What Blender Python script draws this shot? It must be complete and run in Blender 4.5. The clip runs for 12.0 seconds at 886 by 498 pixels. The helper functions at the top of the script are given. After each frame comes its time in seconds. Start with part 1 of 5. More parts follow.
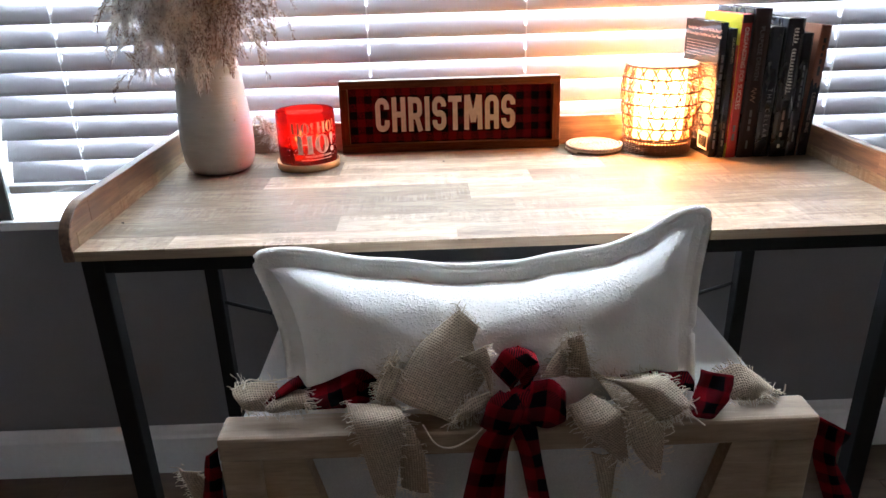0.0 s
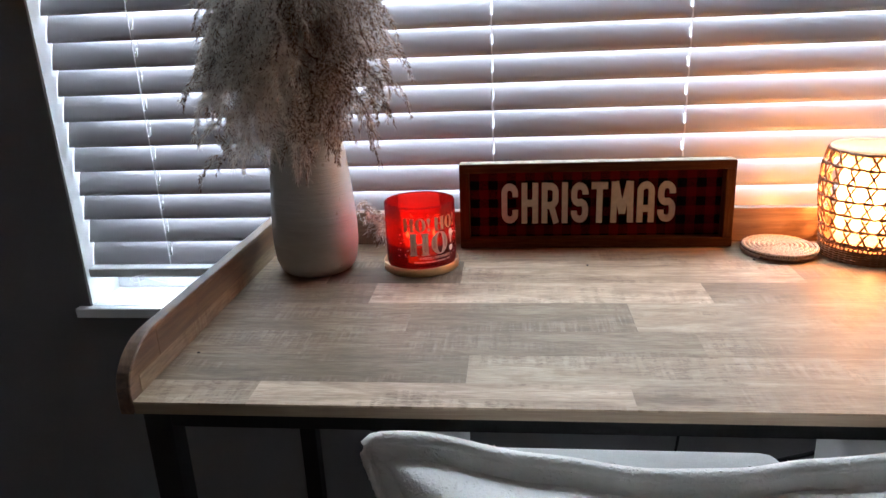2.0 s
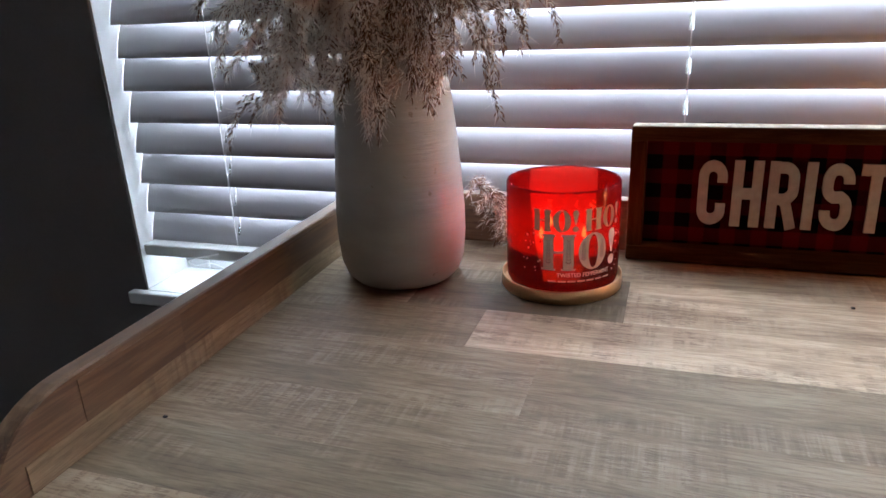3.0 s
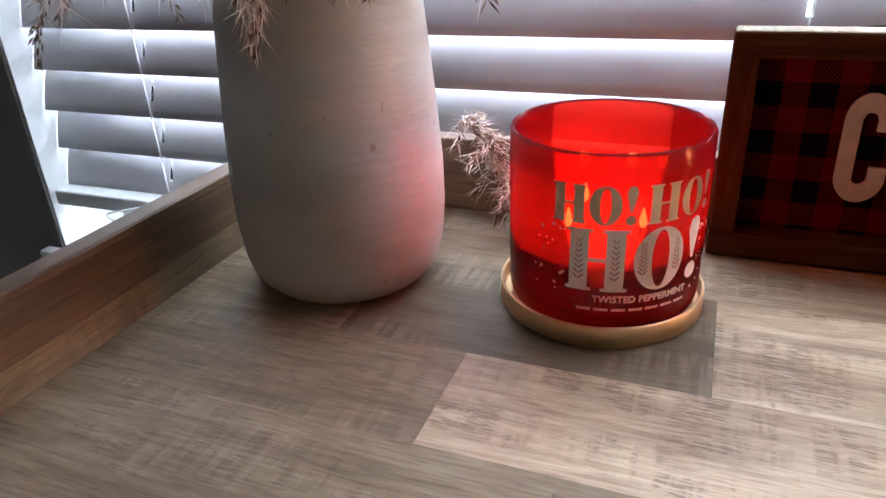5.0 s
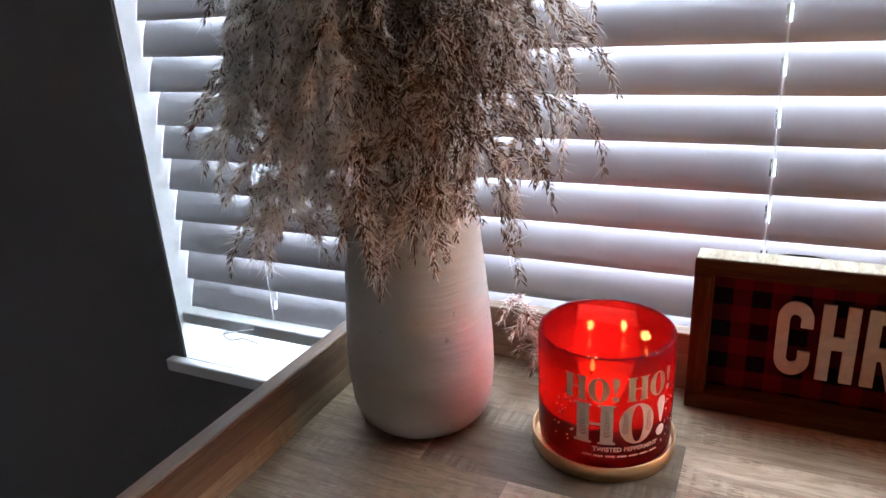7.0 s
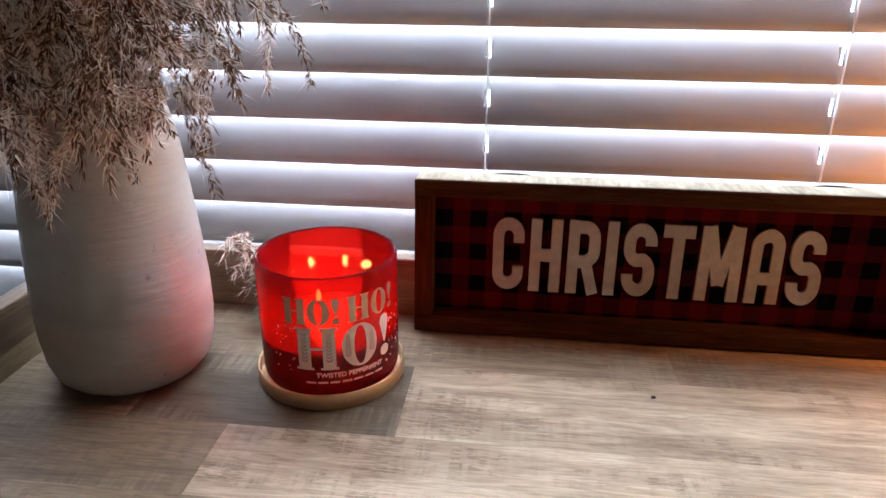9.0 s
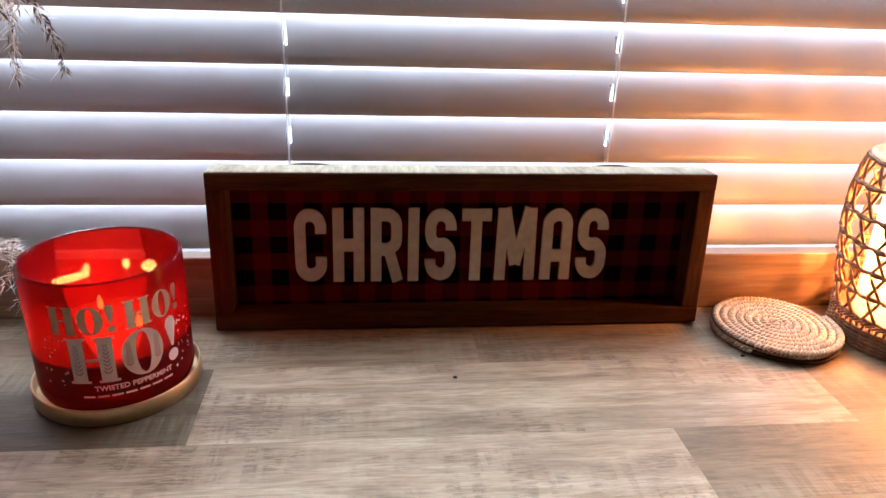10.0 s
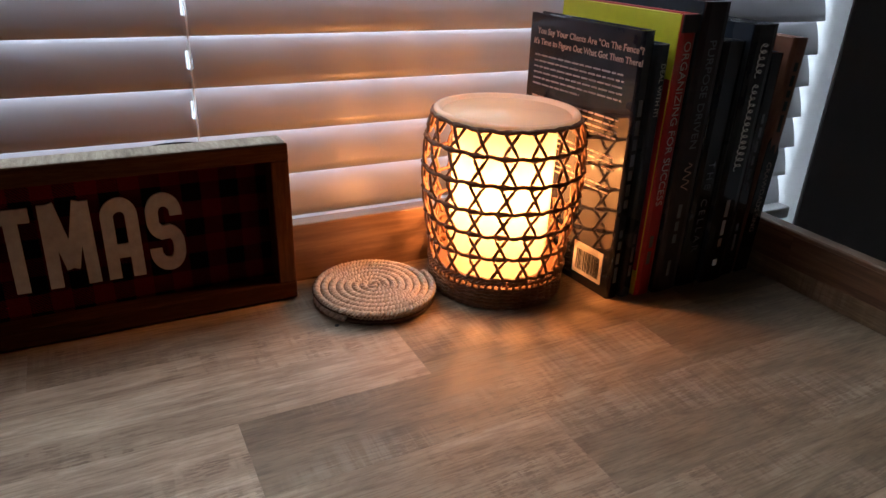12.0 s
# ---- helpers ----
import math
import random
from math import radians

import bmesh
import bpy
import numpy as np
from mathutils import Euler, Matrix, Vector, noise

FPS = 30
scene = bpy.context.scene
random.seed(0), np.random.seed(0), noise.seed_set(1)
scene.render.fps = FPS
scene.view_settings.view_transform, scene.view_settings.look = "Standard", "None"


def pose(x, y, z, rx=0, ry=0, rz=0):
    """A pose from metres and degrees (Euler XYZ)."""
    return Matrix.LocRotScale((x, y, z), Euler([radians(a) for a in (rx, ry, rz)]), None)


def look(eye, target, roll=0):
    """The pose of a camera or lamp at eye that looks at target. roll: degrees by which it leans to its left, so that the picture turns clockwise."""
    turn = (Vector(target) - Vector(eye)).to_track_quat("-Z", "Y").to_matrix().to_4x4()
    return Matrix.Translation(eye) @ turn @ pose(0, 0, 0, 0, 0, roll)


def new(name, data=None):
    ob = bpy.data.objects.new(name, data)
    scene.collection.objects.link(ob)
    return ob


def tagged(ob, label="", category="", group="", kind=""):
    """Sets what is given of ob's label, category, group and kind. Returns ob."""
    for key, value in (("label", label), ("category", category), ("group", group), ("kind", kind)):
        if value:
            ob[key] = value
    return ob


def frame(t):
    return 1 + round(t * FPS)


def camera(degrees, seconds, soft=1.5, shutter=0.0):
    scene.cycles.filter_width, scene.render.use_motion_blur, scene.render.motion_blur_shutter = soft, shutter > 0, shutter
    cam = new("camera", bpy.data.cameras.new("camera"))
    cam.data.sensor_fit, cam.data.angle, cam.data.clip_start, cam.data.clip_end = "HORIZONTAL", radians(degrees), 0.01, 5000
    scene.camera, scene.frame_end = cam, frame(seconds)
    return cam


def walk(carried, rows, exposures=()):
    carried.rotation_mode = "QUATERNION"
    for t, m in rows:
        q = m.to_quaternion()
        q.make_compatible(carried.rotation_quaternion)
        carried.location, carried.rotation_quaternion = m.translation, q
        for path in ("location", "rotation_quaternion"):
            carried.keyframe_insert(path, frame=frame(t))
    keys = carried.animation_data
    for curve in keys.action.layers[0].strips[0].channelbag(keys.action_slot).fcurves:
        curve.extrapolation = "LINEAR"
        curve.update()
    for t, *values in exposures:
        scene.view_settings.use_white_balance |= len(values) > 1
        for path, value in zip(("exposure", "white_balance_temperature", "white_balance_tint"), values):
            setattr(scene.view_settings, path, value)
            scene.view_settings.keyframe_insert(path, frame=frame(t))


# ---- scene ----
cam = camera(65.4, 12.0)
PATH = [
    (0, (0.006, -0.822, 1.07), (0.039, 1.031, 0.319), -1.6),
    (0.5, (0.008, -0.824, 1.081), (0.044, 1.055, 0.397), -1.8),
    (1, (0.001, -0.81, 1.105), (0.014, 1.081, 0.454), -1.4),
    (1.5, (-0.046, -0.739, 1.127), (-0.104, 1.151, 0.477), -1.7),
    (2, (-0.072, -0.565, 1.099), (-0.277, 1.32, 0.46), -2.4),
    (2.5, (-0.092, -0.366, 1.065), (-0.546, 1.474, 0.424), -2.9),
    (3, (-0.118, -0.21, 1.004), (-0.728, 1.57, 0.326), -2.6),
    (3.2, (-0.139, -0.16, 0.991), (-0.739, 1.604, 0.263), -1.5),
    (4.8, (-0.156, 0.037, 0.945), (-0.823, 1.702, 0.061), -2.0),
    (5, (-0.161, 0.047, 0.949), (-0.842, 1.71, 0.071), -2.7),
    (5.5, (-0.167, 0.048, 0.993), (-0.876, 1.712, 0.14), -3.9),
    (6, (-0.148, -0.002, 1.047), (-0.905, 1.676, 0.265), -3.9),
    (6.5, (-0.128, -0.061, 1.083), (-0.939, 1.62, 0.365), -3.9),
    (6.7, (-0.117, -0.079, 1.093), (-0.966, 1.593, 0.398), -3.8),
    (8.3, (-0.099, -0.056, 1.035), (-0.574, 1.755, 0.332), 0.6),
    (8.5, (-0.097, -0.057, 1.031), (-0.488, 1.771, 0.321), 0.6),
    (9, (-0.073, -0.056, 1.038), (-0.279, 1.787, 0.289), 0.5),
    (9.5, (-0.056, -0.053, 1.038), (-0.05, 1.797, 0.28), 1.7),
    (10, (-0.03, -0.051, 1.035), (0.182, 1.786, 0.274), 2.1),
    (10.5, (0.003, -0.049, 1.03), (0.408, 1.753, 0.265), 2.4),
    (11, (0.043, -0.046, 1.034), (0.647, 1.687, 0.239), 2.9),
    (11.5, (0.079, -0.043, 1.035), (0.839, 1.622, 0.227), 3.2),
    (12, (0.119, -0.048, 1.037), (0.979, 1.554, 0.204), 2.6),
]
EXPOSURES = [(0, 0.58), (0.5, 0.25), (1, 0.08), (1.6, -0.32), (2.5, -0.57), (3.2, -0.58), (5, -0.25), (6.5, -0.24), (9, -0.38), (9.5, -0.43), (10.5, -1.0), (11, -1.4), (12, -1.93)]
walk(cam, [(t, look(eye, target, roll)) for t, eye, target, roll in PATH], EXPOSURES)

# ---- world and large lights ----
world = bpy.data.worlds.new("sky_world")
scene.world = world
world.use_nodes = True
sky = world.node_tree.nodes.new("ShaderNodeTexSky")
sky.sky_type, sky.sun_disc, sky.sun_elevation, sky.sun_rotation = "NISHITA", False, radians(35), radians(200)
world.node_tree.links.new(sky.outputs[0], world.node_tree.nodes["Background"].inputs[0])
world.node_tree.nodes["Background"].inputs[1].default_value = 0.1


def lamp(name, kind, m, energy, colour, **more):
    data = bpy.data.lights.new(name, kind)
    data.energy, data.color = energy, colour
    for key, value in more.items():
        if key == "size":
            data.size = value
        if key == "size_y":
            data.shape, data.size_y = "RECTANGLE", value
        if key == "soft":
            data.shadow_soft_size = value
    ob = new(name, data)
    ob.matrix_world = m
    return ob


DAYLIGHT = 2800
WARMER = 38.0
FLAME = 0.155
lamp("window_daylight", "AREA", look((0.08, 1.75, 1.7), (0.08, 0.5, 1.7)), DAYLIGHT, (0.75, 0.862, 1.0), size=4.2, size_y=5.8)
lamp("warmer_bulb", "POINT", pose(0.4292, 0.4290, 0.842), WARMER, (1.0, 0.41, 0.145), soft=0.014)


# ---- materials ----
class Graph:
    def __init__(self, name):
        self.m = bpy.data.materials.new(name)
        self.m.use_nodes = True
        self.t = self.m.node_tree
        self.b = self.t.nodes["Principled BSDF"]
        self.out = self.t.nodes["Material Output"]

    def n(self, kind, props=None, **ins):
        node = self.t.nodes.new("ShaderNode" + kind)
        for k, v in (props or {}).items():
            if k == "operation":
                node.operation = v
            elif k == "use_clamp":
                node.use_clamp = v
            elif k == "blend_type":
                node.blend_type = v
            elif k == "feature":
                node.feature = v
        for k, v in ins.items():
            self.put(node, int(k[1:]) if k[0] == "i" and k[1:].isdigit() else k.replace("_", " "), v)
        return node

    def put(self, node, key, v):
        s = node.inputs[key]
        if isinstance(v, bpy.types.NodeSocket):
            self.t.links.new(v, s)
        elif isinstance(v, bpy.types.Node):
            self.t.links.new(v.outputs[0], s)
        else:
            s.default_value = v

    def set(self, **ins):
        for k, v in ins.items():
            self.put(self.b, k.replace("_", " "), v)
        return self

    def coord(self, scale=(1, 1, 1), jitter=False, kind="Object", turn=(0, 0, 0)):
        v = self.n("TexCoord").outputs[kind]
        if jitter:
            r = self.n("ObjectInfo").outputs["Random"]
            c = self.n("CombineXYZ", X=self.math("MULTIPLY", r, 7.3), Y=self.math("MULTIPLY", r, 3.1), Z=self.math("MULTIPLY", r, 5.7))
            v = self.n("VectorMath", {"operation": "ADD"}, i0=v, i1=c.outputs[0]).outputs[0]
        return self.n("Mapping", Vector=v, Scale=scale, Rotation=turn).outputs[0]

    def math(self, op, a, b=0.0, clamp=False):
        return self.n("Math", {"operation": op, "use_clamp": clamp}, i0=a, i1=b).outputs[0]

    def noise(self, vec, scale, detail=4.0, rough=0.55):
        return self.n("TexNoise", Vector=vec, Scale=scale, Detail=detail, Roughness=rough).outputs[0]

    def ramp(self, fac, *stops):
        node = self.n("ValToRGB", Fac=fac)
        e = node.color_ramp.elements
        while len(e) < len(stops):
            e.new(0.5)
        for el, (p, c) in zip(e, stops):
            el.position, el.color = p, (*c, 1) if len(c) == 3 else c
        return node.outputs[0]

    def mix(self, fac, a, b, mode="MIX"):
        node = self.n("MixRGB", {"blend_type": mode}, Fac=fac)
        self.put(node, 1, a if not isinstance(a, tuple) else (*a, 1))
        self.put(node, 2, b if not isinstance(b, tuple) else (*b, 1))
        return node.outputs[0]

    def bump(self, height, strength=0.3, distance=0.002):
        self.put(self.b, "Normal", self.n("Bump", Height=height, Strength=strength, Distance=distance).outputs[0])
        return self


def paint(name, c, rough=0.6, grain=60.0, vary=0.08, bump=0.1, metal=0.0, **more):
    g = Graph(name)
    v = g.coord()
    f = g.noise(v, grain, 5)
    big = g.noise(v, grain / 12, 3)
    k = g.math("MULTIPLY", g.math("ADD", f, big), 0.5)
    lo = tuple(x * (1 - vary * 2) for x in c)
    hi = tuple(min(1, x * (1 + vary * 2)) for x in c)
    g.set(Base_Color=g.ramp(k, (0.3, lo), (0.7, hi)), Roughness=g.math("ADD", rough - 0.08, g.math("MULTIPLY", big, 0.16)), Metallic=metal, **more)
    g.bump(f, bump, 0.001)
    return g.m


def wood(name, dark, mid, light, along=(1.5, 14, 14), rough=0.5, spread=0.35, saw=0.0, bump=0.25, streak=0.0, pores=0.0, spec=0.5, own=False):
    """Grain drawn out along x of the object, with a tone of its own for each piece."""
    g = Graph(name)
    v = g.coord(along, jitter=True)
    warp = g.noise(v, 1.3, 3)
    v2 = g.n("VectorMath", {"operation": "ADD"}, i0=v, i1=g.n("CombineXYZ", Y=g.math("MULTIPLY", warp, 1.4), Z=warp).outputs[0]).outputs[0]
    fine = g.noise(v2, 6.0, 8, 0.7)
    broad = g.noise(v2, 1.2, 3)
    col = g.ramp(g.math("ADD", g.math("MULTIPLY", fine, 0.65), g.math("MULTIPLY", broad, 0.4)), (0.3, dark), (0.52, mid), (0.72, light))
    r = g.n("ObjectInfo").outputs["Random"]
    if own:
        r = g.n("SeparateColor", Color=g.n("ObjectInfo").outputs["Color"]).outputs[0]
    tone = g.math("ADD", 1 - spread * 0.58, g.math("MULTIPLY", r, spread))
    col = g.mix(1.0, col, g.n("CombineColor", i0=tone, i1=tone, i2=g.math("MULTIPLY", tone, g.math("ADD", 0.85, g.math("MULTIPLY", r, 0.12)))).outputs[0], "MULTIPLY")
    height = fine
    if saw:
        w = g.coord((60, 3, 3), jitter=True)
        cuts = g.ramp(g.noise(w, 4.0, 3, 0.6), (0.42, (0, 0, 0)), (0.62, (1, 1, 1)))
        patch = g.ramp(g.noise(g.coord((3, 9, 1), jitter=True), 2.2, 3), (0.5, (0, 0, 0)), (0.62, (1, 1, 1)))
        both = g.math("MULTIPLY", cuts, patch)
        col = g.mix(g.math("MULTIPLY", both, saw), col, light, "MIX")
        columns = g.ramp(g.noise(g.coord((38, 5, 3), jitter=True), 3.0, 3, 0.6), (0.44, (0, 0, 0)), (0.54, (1, 1, 1)))
        ticks = g.ramp(g.noise(g.coord((40, 260, 3), jitter=True), 3.0, 3, 0.6), (0.45, (0, 0, 0)), (0.56, (1, 1, 1)))
        rough_patch = g.ramp(g.noise(g.coord((3.2, 12, 1), jitter=True), 1.7, 3), (0.49, (0, 0, 0)), (0.56, (1, 1, 1)))
        sawn = g.math("MULTIPLY", g.math("MULTIPLY", columns, ticks), rough_patch)
        col = g.mix(g.math("MULTIPLY", sawn, saw * 2.5, True), col, dark)
        height = g.math("ADD", fine, g.math("MULTIPLY", both, 0.5))
    if streak:
        lines = g.ramp(g.noise(g.coord((4.5, 70, 70), jitter=True), 2.0, 5, 0.65), (0.52, (0, 0, 0)), (0.60, (1, 1, 1)))
        where = g.ramp(g.noise(g.coord((2.0, 9, 9), jitter=True), 1.5, 2), (0.35, (0, 0, 0)), (0.65, (1, 1, 1)))
        col = g.mix(g.math("MULTIPLY", g.math("MULTIPLY", lines, where), streak), col, dark)
    if pores:
        tiny = g.ramp(g.noise(g.coord((20, 330, 330), jitter=True), 2.0, 3, 0.6), (0.38, (0.36, 0.32, 0.28)), (0.50, (1.0, 1.0, 1.0)), (0.72, (1.14, 1.14, 1.12)))
        col = g.mix(pores, col, tiny, "MULTIPLY")
    g.set(Base_Color=col, Roughness=g.math("ADD", rough - 0.12, g.math("MULTIPLY", fine, 0.24)), Specular_IOR_Level=spec)
    g.bump(height, bump, 0.0006)
    return g.m


def fabric(name, c, scale=900.0, rough=0.95, sheen=0.2, bump=0.5, vary=0.15, dist=0.001):
    g = Graph(name)
    v = g.coord()
    f = g.noise(v, scale, 3)
    big = g.noise(v, scale / 40, 4)
    k = g.math("ADD", g.math("MULTIPLY", f, 0.6), g.math("MULTIPLY", big, 0.4))
    g.set(Base_Color=g.ramp(k, (0.3, tuple(x * (1 - vary) for x in c)), (0.7, tuple(min(1, x * (1 + vary)) for x in c))), Roughness=rough, Sheen_Weight=sheen)
    g.bump(f, bump, dist)
    return g.m


def boucle():
    g = Graph("boucle_white")
    v = g.coord()
    curls = g.ramp(g.noise(v, 300, 2, 0.5), (0.50, (0, 0, 0)), (0.72, (1, 1, 1)))
    f = g.noise(v, 1300, 3)
    h = g.math("ADD", g.math("MULTIPLY", f, 0.3), curls)
    g.set(Base_Color=g.ramp(g.noise(v, 30, 5), (0.3, (0.86, 0.83, 0.78)), (0.7, (0.94, 0.915, 0.87))), Roughness=0.95, Sheen_Weight=0.3)
    g.bump(h, 0.45, 0.0016)
    return g.m


def plaid(name, cell, axes=(0, 2), red=(0.100, 0.005, 0.009), black=(0.006, 0.006, 0.008), kind="Object"):
    """Buffalo check: red, black and the mixed squares with a twill line."""
    g = Graph(name)
    v = g.coord((1, 1, 1), kind=kind)
    s = g.n("SeparateXYZ", Vector=v)
    a, b = s.outputs[axes[0]], s.outputs[axes[1]]
    fa = g.math("GREATER_THAN", g.math("FRACT", g.math("ADD", g.math("DIVIDE", a, 2 * cell), 40.13)), 0.5)
    fb = g.math("GREATER_THAN", g.math("FRACT", g.math("ADD", g.math("DIVIDE", b, 2 * cell), 40.4)), 0.5)
    total = g.math("ADD", fa, fb)
    lines = g.math("GREATER_THAN", g.math("FRACT", g.math("MULTIPLY", g.math("ADD", a, b), 0.9 / (cell / 7))), 0.5)
    mixed = g.math("MULTIPLY", g.math("COMPARE", total, 1.0), lines)
    both = g.math("ADD", g.math("GREATER_THAN", total, 1.5), mixed, True)
    weave = g.noise(g.coord(), 700, 3)
    col = g.mix(both, red, black)
    col = g.mix(0.5, col, g.ramp(weave, (0.3, (0.55, 0.55, 0.55)), (0.7, (1.25, 1.25, 1.25))), "MULTIPLY")
    g.set(Base_Color=col, Roughness=0.95, Specular_IOR_Level=0.03)
    g.bump(weave, 0.4, 0.0006)
    return g.m


def burlap(name, c=(0.47, 0.37, 0.265)):
    g = Graph(name)
    v = g.coord(kind="UV")
    s = g.n("SeparateXYZ", Vector=v)
    wob = g.math("MULTIPLY", g.noise(g.coord(kind="UV"), 120, 2), 0.0012)
    u = g.math("ADD", s.outputs[0], wob)
    w = g.math("ADD", s.outputs[1], wob)
    k = 6.2832 / 0.0026
    su = g.math("ABSOLUTE", g.math("SINE", g.math("MULTIPLY", u, k / 2)))
    sw = g.math("ABSOLUTE", g.math("SINE", g.math("MULTIPLY", w, k / 2)))
    h = g.math("MAXIMUM", su, sw)
    hole = g.math("MULTIPLY", g.math("SUBTRACT", 1.0, su), g.math("SUBTRACT", 1.0, sw))
    tone = g.noise(g.coord((1, 1, 1), kind="UV"), 300, 4)
    col = g.mix(g.math("MULTIPLY", hole, 1.6, True), g.ramp(tone, (0.3, tuple(x * 0.72 for x in c)), (0.7, tuple(x * 1.28 for x in c))), tuple(x * 0.3 for x in c))
    g.set(Base_Color=col, Roughness=0.95)
    g.bump(h, 0.8, 0.0012)
    return g.m


def mixed(name, shaders):
    """A material from a function that returns the last shader of the graph."""
    g = Graph(name)
    g.t.nodes.remove(g.b)
    g.t.links.new(shaders(g).outputs[0], g.out.inputs[0])
    return g.m


def slat_shader(g):
    v = g.coord((0.6, 8, 8))
    c = g.ramp(g.noise(v, 8, 4), (0.3, (0.475, 0.465, 0.485)), (0.7, (0.505, 0.495, 0.515)))
    d = g.n("BsdfPrincipled", Base_Color=c, Roughness=0.34)
    t = g.n("BsdfTranslucent", Color=(0.72, 0.66, 0.70, 1))
    return g.n("MixShader", i0=0.03, i1=d.outputs[0], i2=t.outputs[0])


def red_glass(g):
    v = g.coord()
    f = g.noise(v, 25, 3)
    tr = g.n("BsdfTransparent", Color=(0.87, 0.25, 0.20, 1))
    tl = g.n("BsdfTranslucent", Color=(0.92, 0.035, 0.035, 1))
    df = g.n("BsdfDiffuse", Color=g.ramp(f, (0.3, (0.50, 0.008, 0.02)), (0.7, (0.60, 0.012, 0.026))))
    a = g.n("MixShader", i0=0.5, i1=tl.outputs[0], i2=df.outputs[0])
    b = g.n("MixShader", i0=0.30, i1=tr.outputs[0], i2=a.outputs[0])
    gl = g.n("BsdfGlossy", Color=(0.35, 0.35, 0.35, 1), Roughness=0.06)
    fr = g.n("Fresnel", IOR=1.45)
    return g.n("MixShader", i0=fr.outputs[0], i1=b.outputs[0], i2=gl.outputs[0])


def clear_glass(g):
    tr = g.n("BsdfTransparent", Color=(0.97, 0.98, 0.98, 1))
    gl = g.n("BsdfGlossy", Color=(1, 1, 1, 1), Roughness=0.02)
    fr = g.n("Fresnel", IOR=1.45)
    return g.n("MixShader", i0=fr.outputs[0], i1=tr.outputs[0], i2=gl.outputs[0])


def frosted(g):
    v = g.coord()
    c = g.ramp(g.noise(v, 30, 3), (0.3, (0.29, 0.255, 0.20)), (0.7, (0.33, 0.29, 0.235)))
    t = g.n("BsdfTranslucent", Color=c)
    d = g.n("BsdfDiffuse", Color=c)
    tr = g.n("BsdfTransparent", Color=(1, 0.95, 0.88, 1))
    a = g.n("MixShader", i0=0.35, i1=t.outputs[0], i2=d.outputs[0])
    return g.n("MixShader", i0=0.40, i1=a.outputs[0], i2=tr.outputs[0])


def waxy(g):
    c = g.ramp(g.noise(g.coord(), 60, 3), (0.3, (0.80, 0.62, 0.55)), (0.7, (0.88, 0.74, 0.66)))
    t = g.n("BsdfTranslucent", Color=c)
    d = g.n("BsdfPrincipled", Base_Color=c, Roughness=0.25)
    return g.n("MixShader", i0=0.85, i1=d.outputs[0], i2=t.outputs[0])


def glow(name, c, strength):
    return mixed(name, lambda g: g.n("Emission", Color=(*c, 1), Strength=strength))


def husk_shader(g):
    r = g.n("NewGeometry").outputs["Random Per Island"]
    lump = g.noise(g.coord(), 48, 3)
    c = g.ramp(r, (0.0, (0.18, 0.100, 0.065)), (0.3, (0.37, 0.235, 0.160)), (0.7, (0.60, 0.45, 0.345)), (1.0, (0.82, 0.72, 0.61)))
    c = g.mix(0.4, c, g.ramp(lump, (0.35, (0.27, 0.175, 0.125)), (0.65, (0.80, 0.72, 0.64))))
    d = g.n("BsdfDiffuse", Color=c)
    t = g.n("BsdfTranslucent", Color=c)
    return g.n("MixShader", i0=0.40, i1=d.outputs[0], i2=t.outputs[0])


def tip_shader(g):
    r = g.n("NewGeometry").outputs["Random Per Island"]
    c = g.ramp(r, (0.0, (0.07, 0.035, 0.022)), (0.5, (0.15, 0.085, 0.055)), (1.0, (0.29, 0.19, 0.13)))
    d = g.n("BsdfDiffuse", Color=c)
    t = g.n("BsdfTranslucent", Color=c)
    return g.n("MixShader", i0=0.45, i1=d.outputs[0], i2=t.outputs[0])


def plume_shader(g):
    r = g.n("NewGeometry").outputs["Random Per Island"]
    c = g.ramp(r, (0.0, (0.92, 0.88, 0.82)), (1.0, (0.98, 0.965, 0.94)))
    d = g.n("BsdfDiffuse", Color=c)
    t = g.n("BsdfTranslucent", Color=c)
    return g.n("MixShader", i0=0.42, i1=d.outputs[0], i2=t.outputs[0])


def glaze():
    g = Graph("cream_glaze")
    v = g.coord((1, 1, 9))
    rings = g.noise(v, 16, 4)
    spots = g.noise(g.coord(), 70, 3)
    base = g.ramp(g.noise(g.coord((1, 1, 2)), 9, 4), (0.3, (0.36, 0.34, 0.305)), (0.7, (0.48, 0.46, 0.42)))
    specks = g.ramp(spots, (0.28, (1, 1, 1)), (0.30, (0, 0, 0)))
    g.set(Base_Color=g.mix(g.math("MULTIPLY", specks, 0.5), base, (0.2, 0.15, 0.1)), Roughness=g.math("ADD", 0.30, g.math("MULTIPLY", rings, 0.2)), Specular_IOR_Level=0.2, Coat_Weight=0.35, Coat_Roughness=0.02)
    g.bump(g.math("ADD", rings, g.math("MULTIPLY", spots, 0.2)), 0.55, 0.0028)
    return g.m


def woven(name, dark, light, scale=300.0):
    g = Graph(name)
    v = g.coord()
    f = g.noise(v, scale, 4)
    r = g.n("NewGeometry").outputs["Random Per Island"]
    c = g.mix(0.5, g.ramp(f, (0.3, dark), (0.7, light)), g.ramp(r, (0.0, dark), (1.0, light)))
    g.set(Base_Color=c, Roughness=0.62)
    g.bump(f, 0.5, 0.0008)
    return g.m


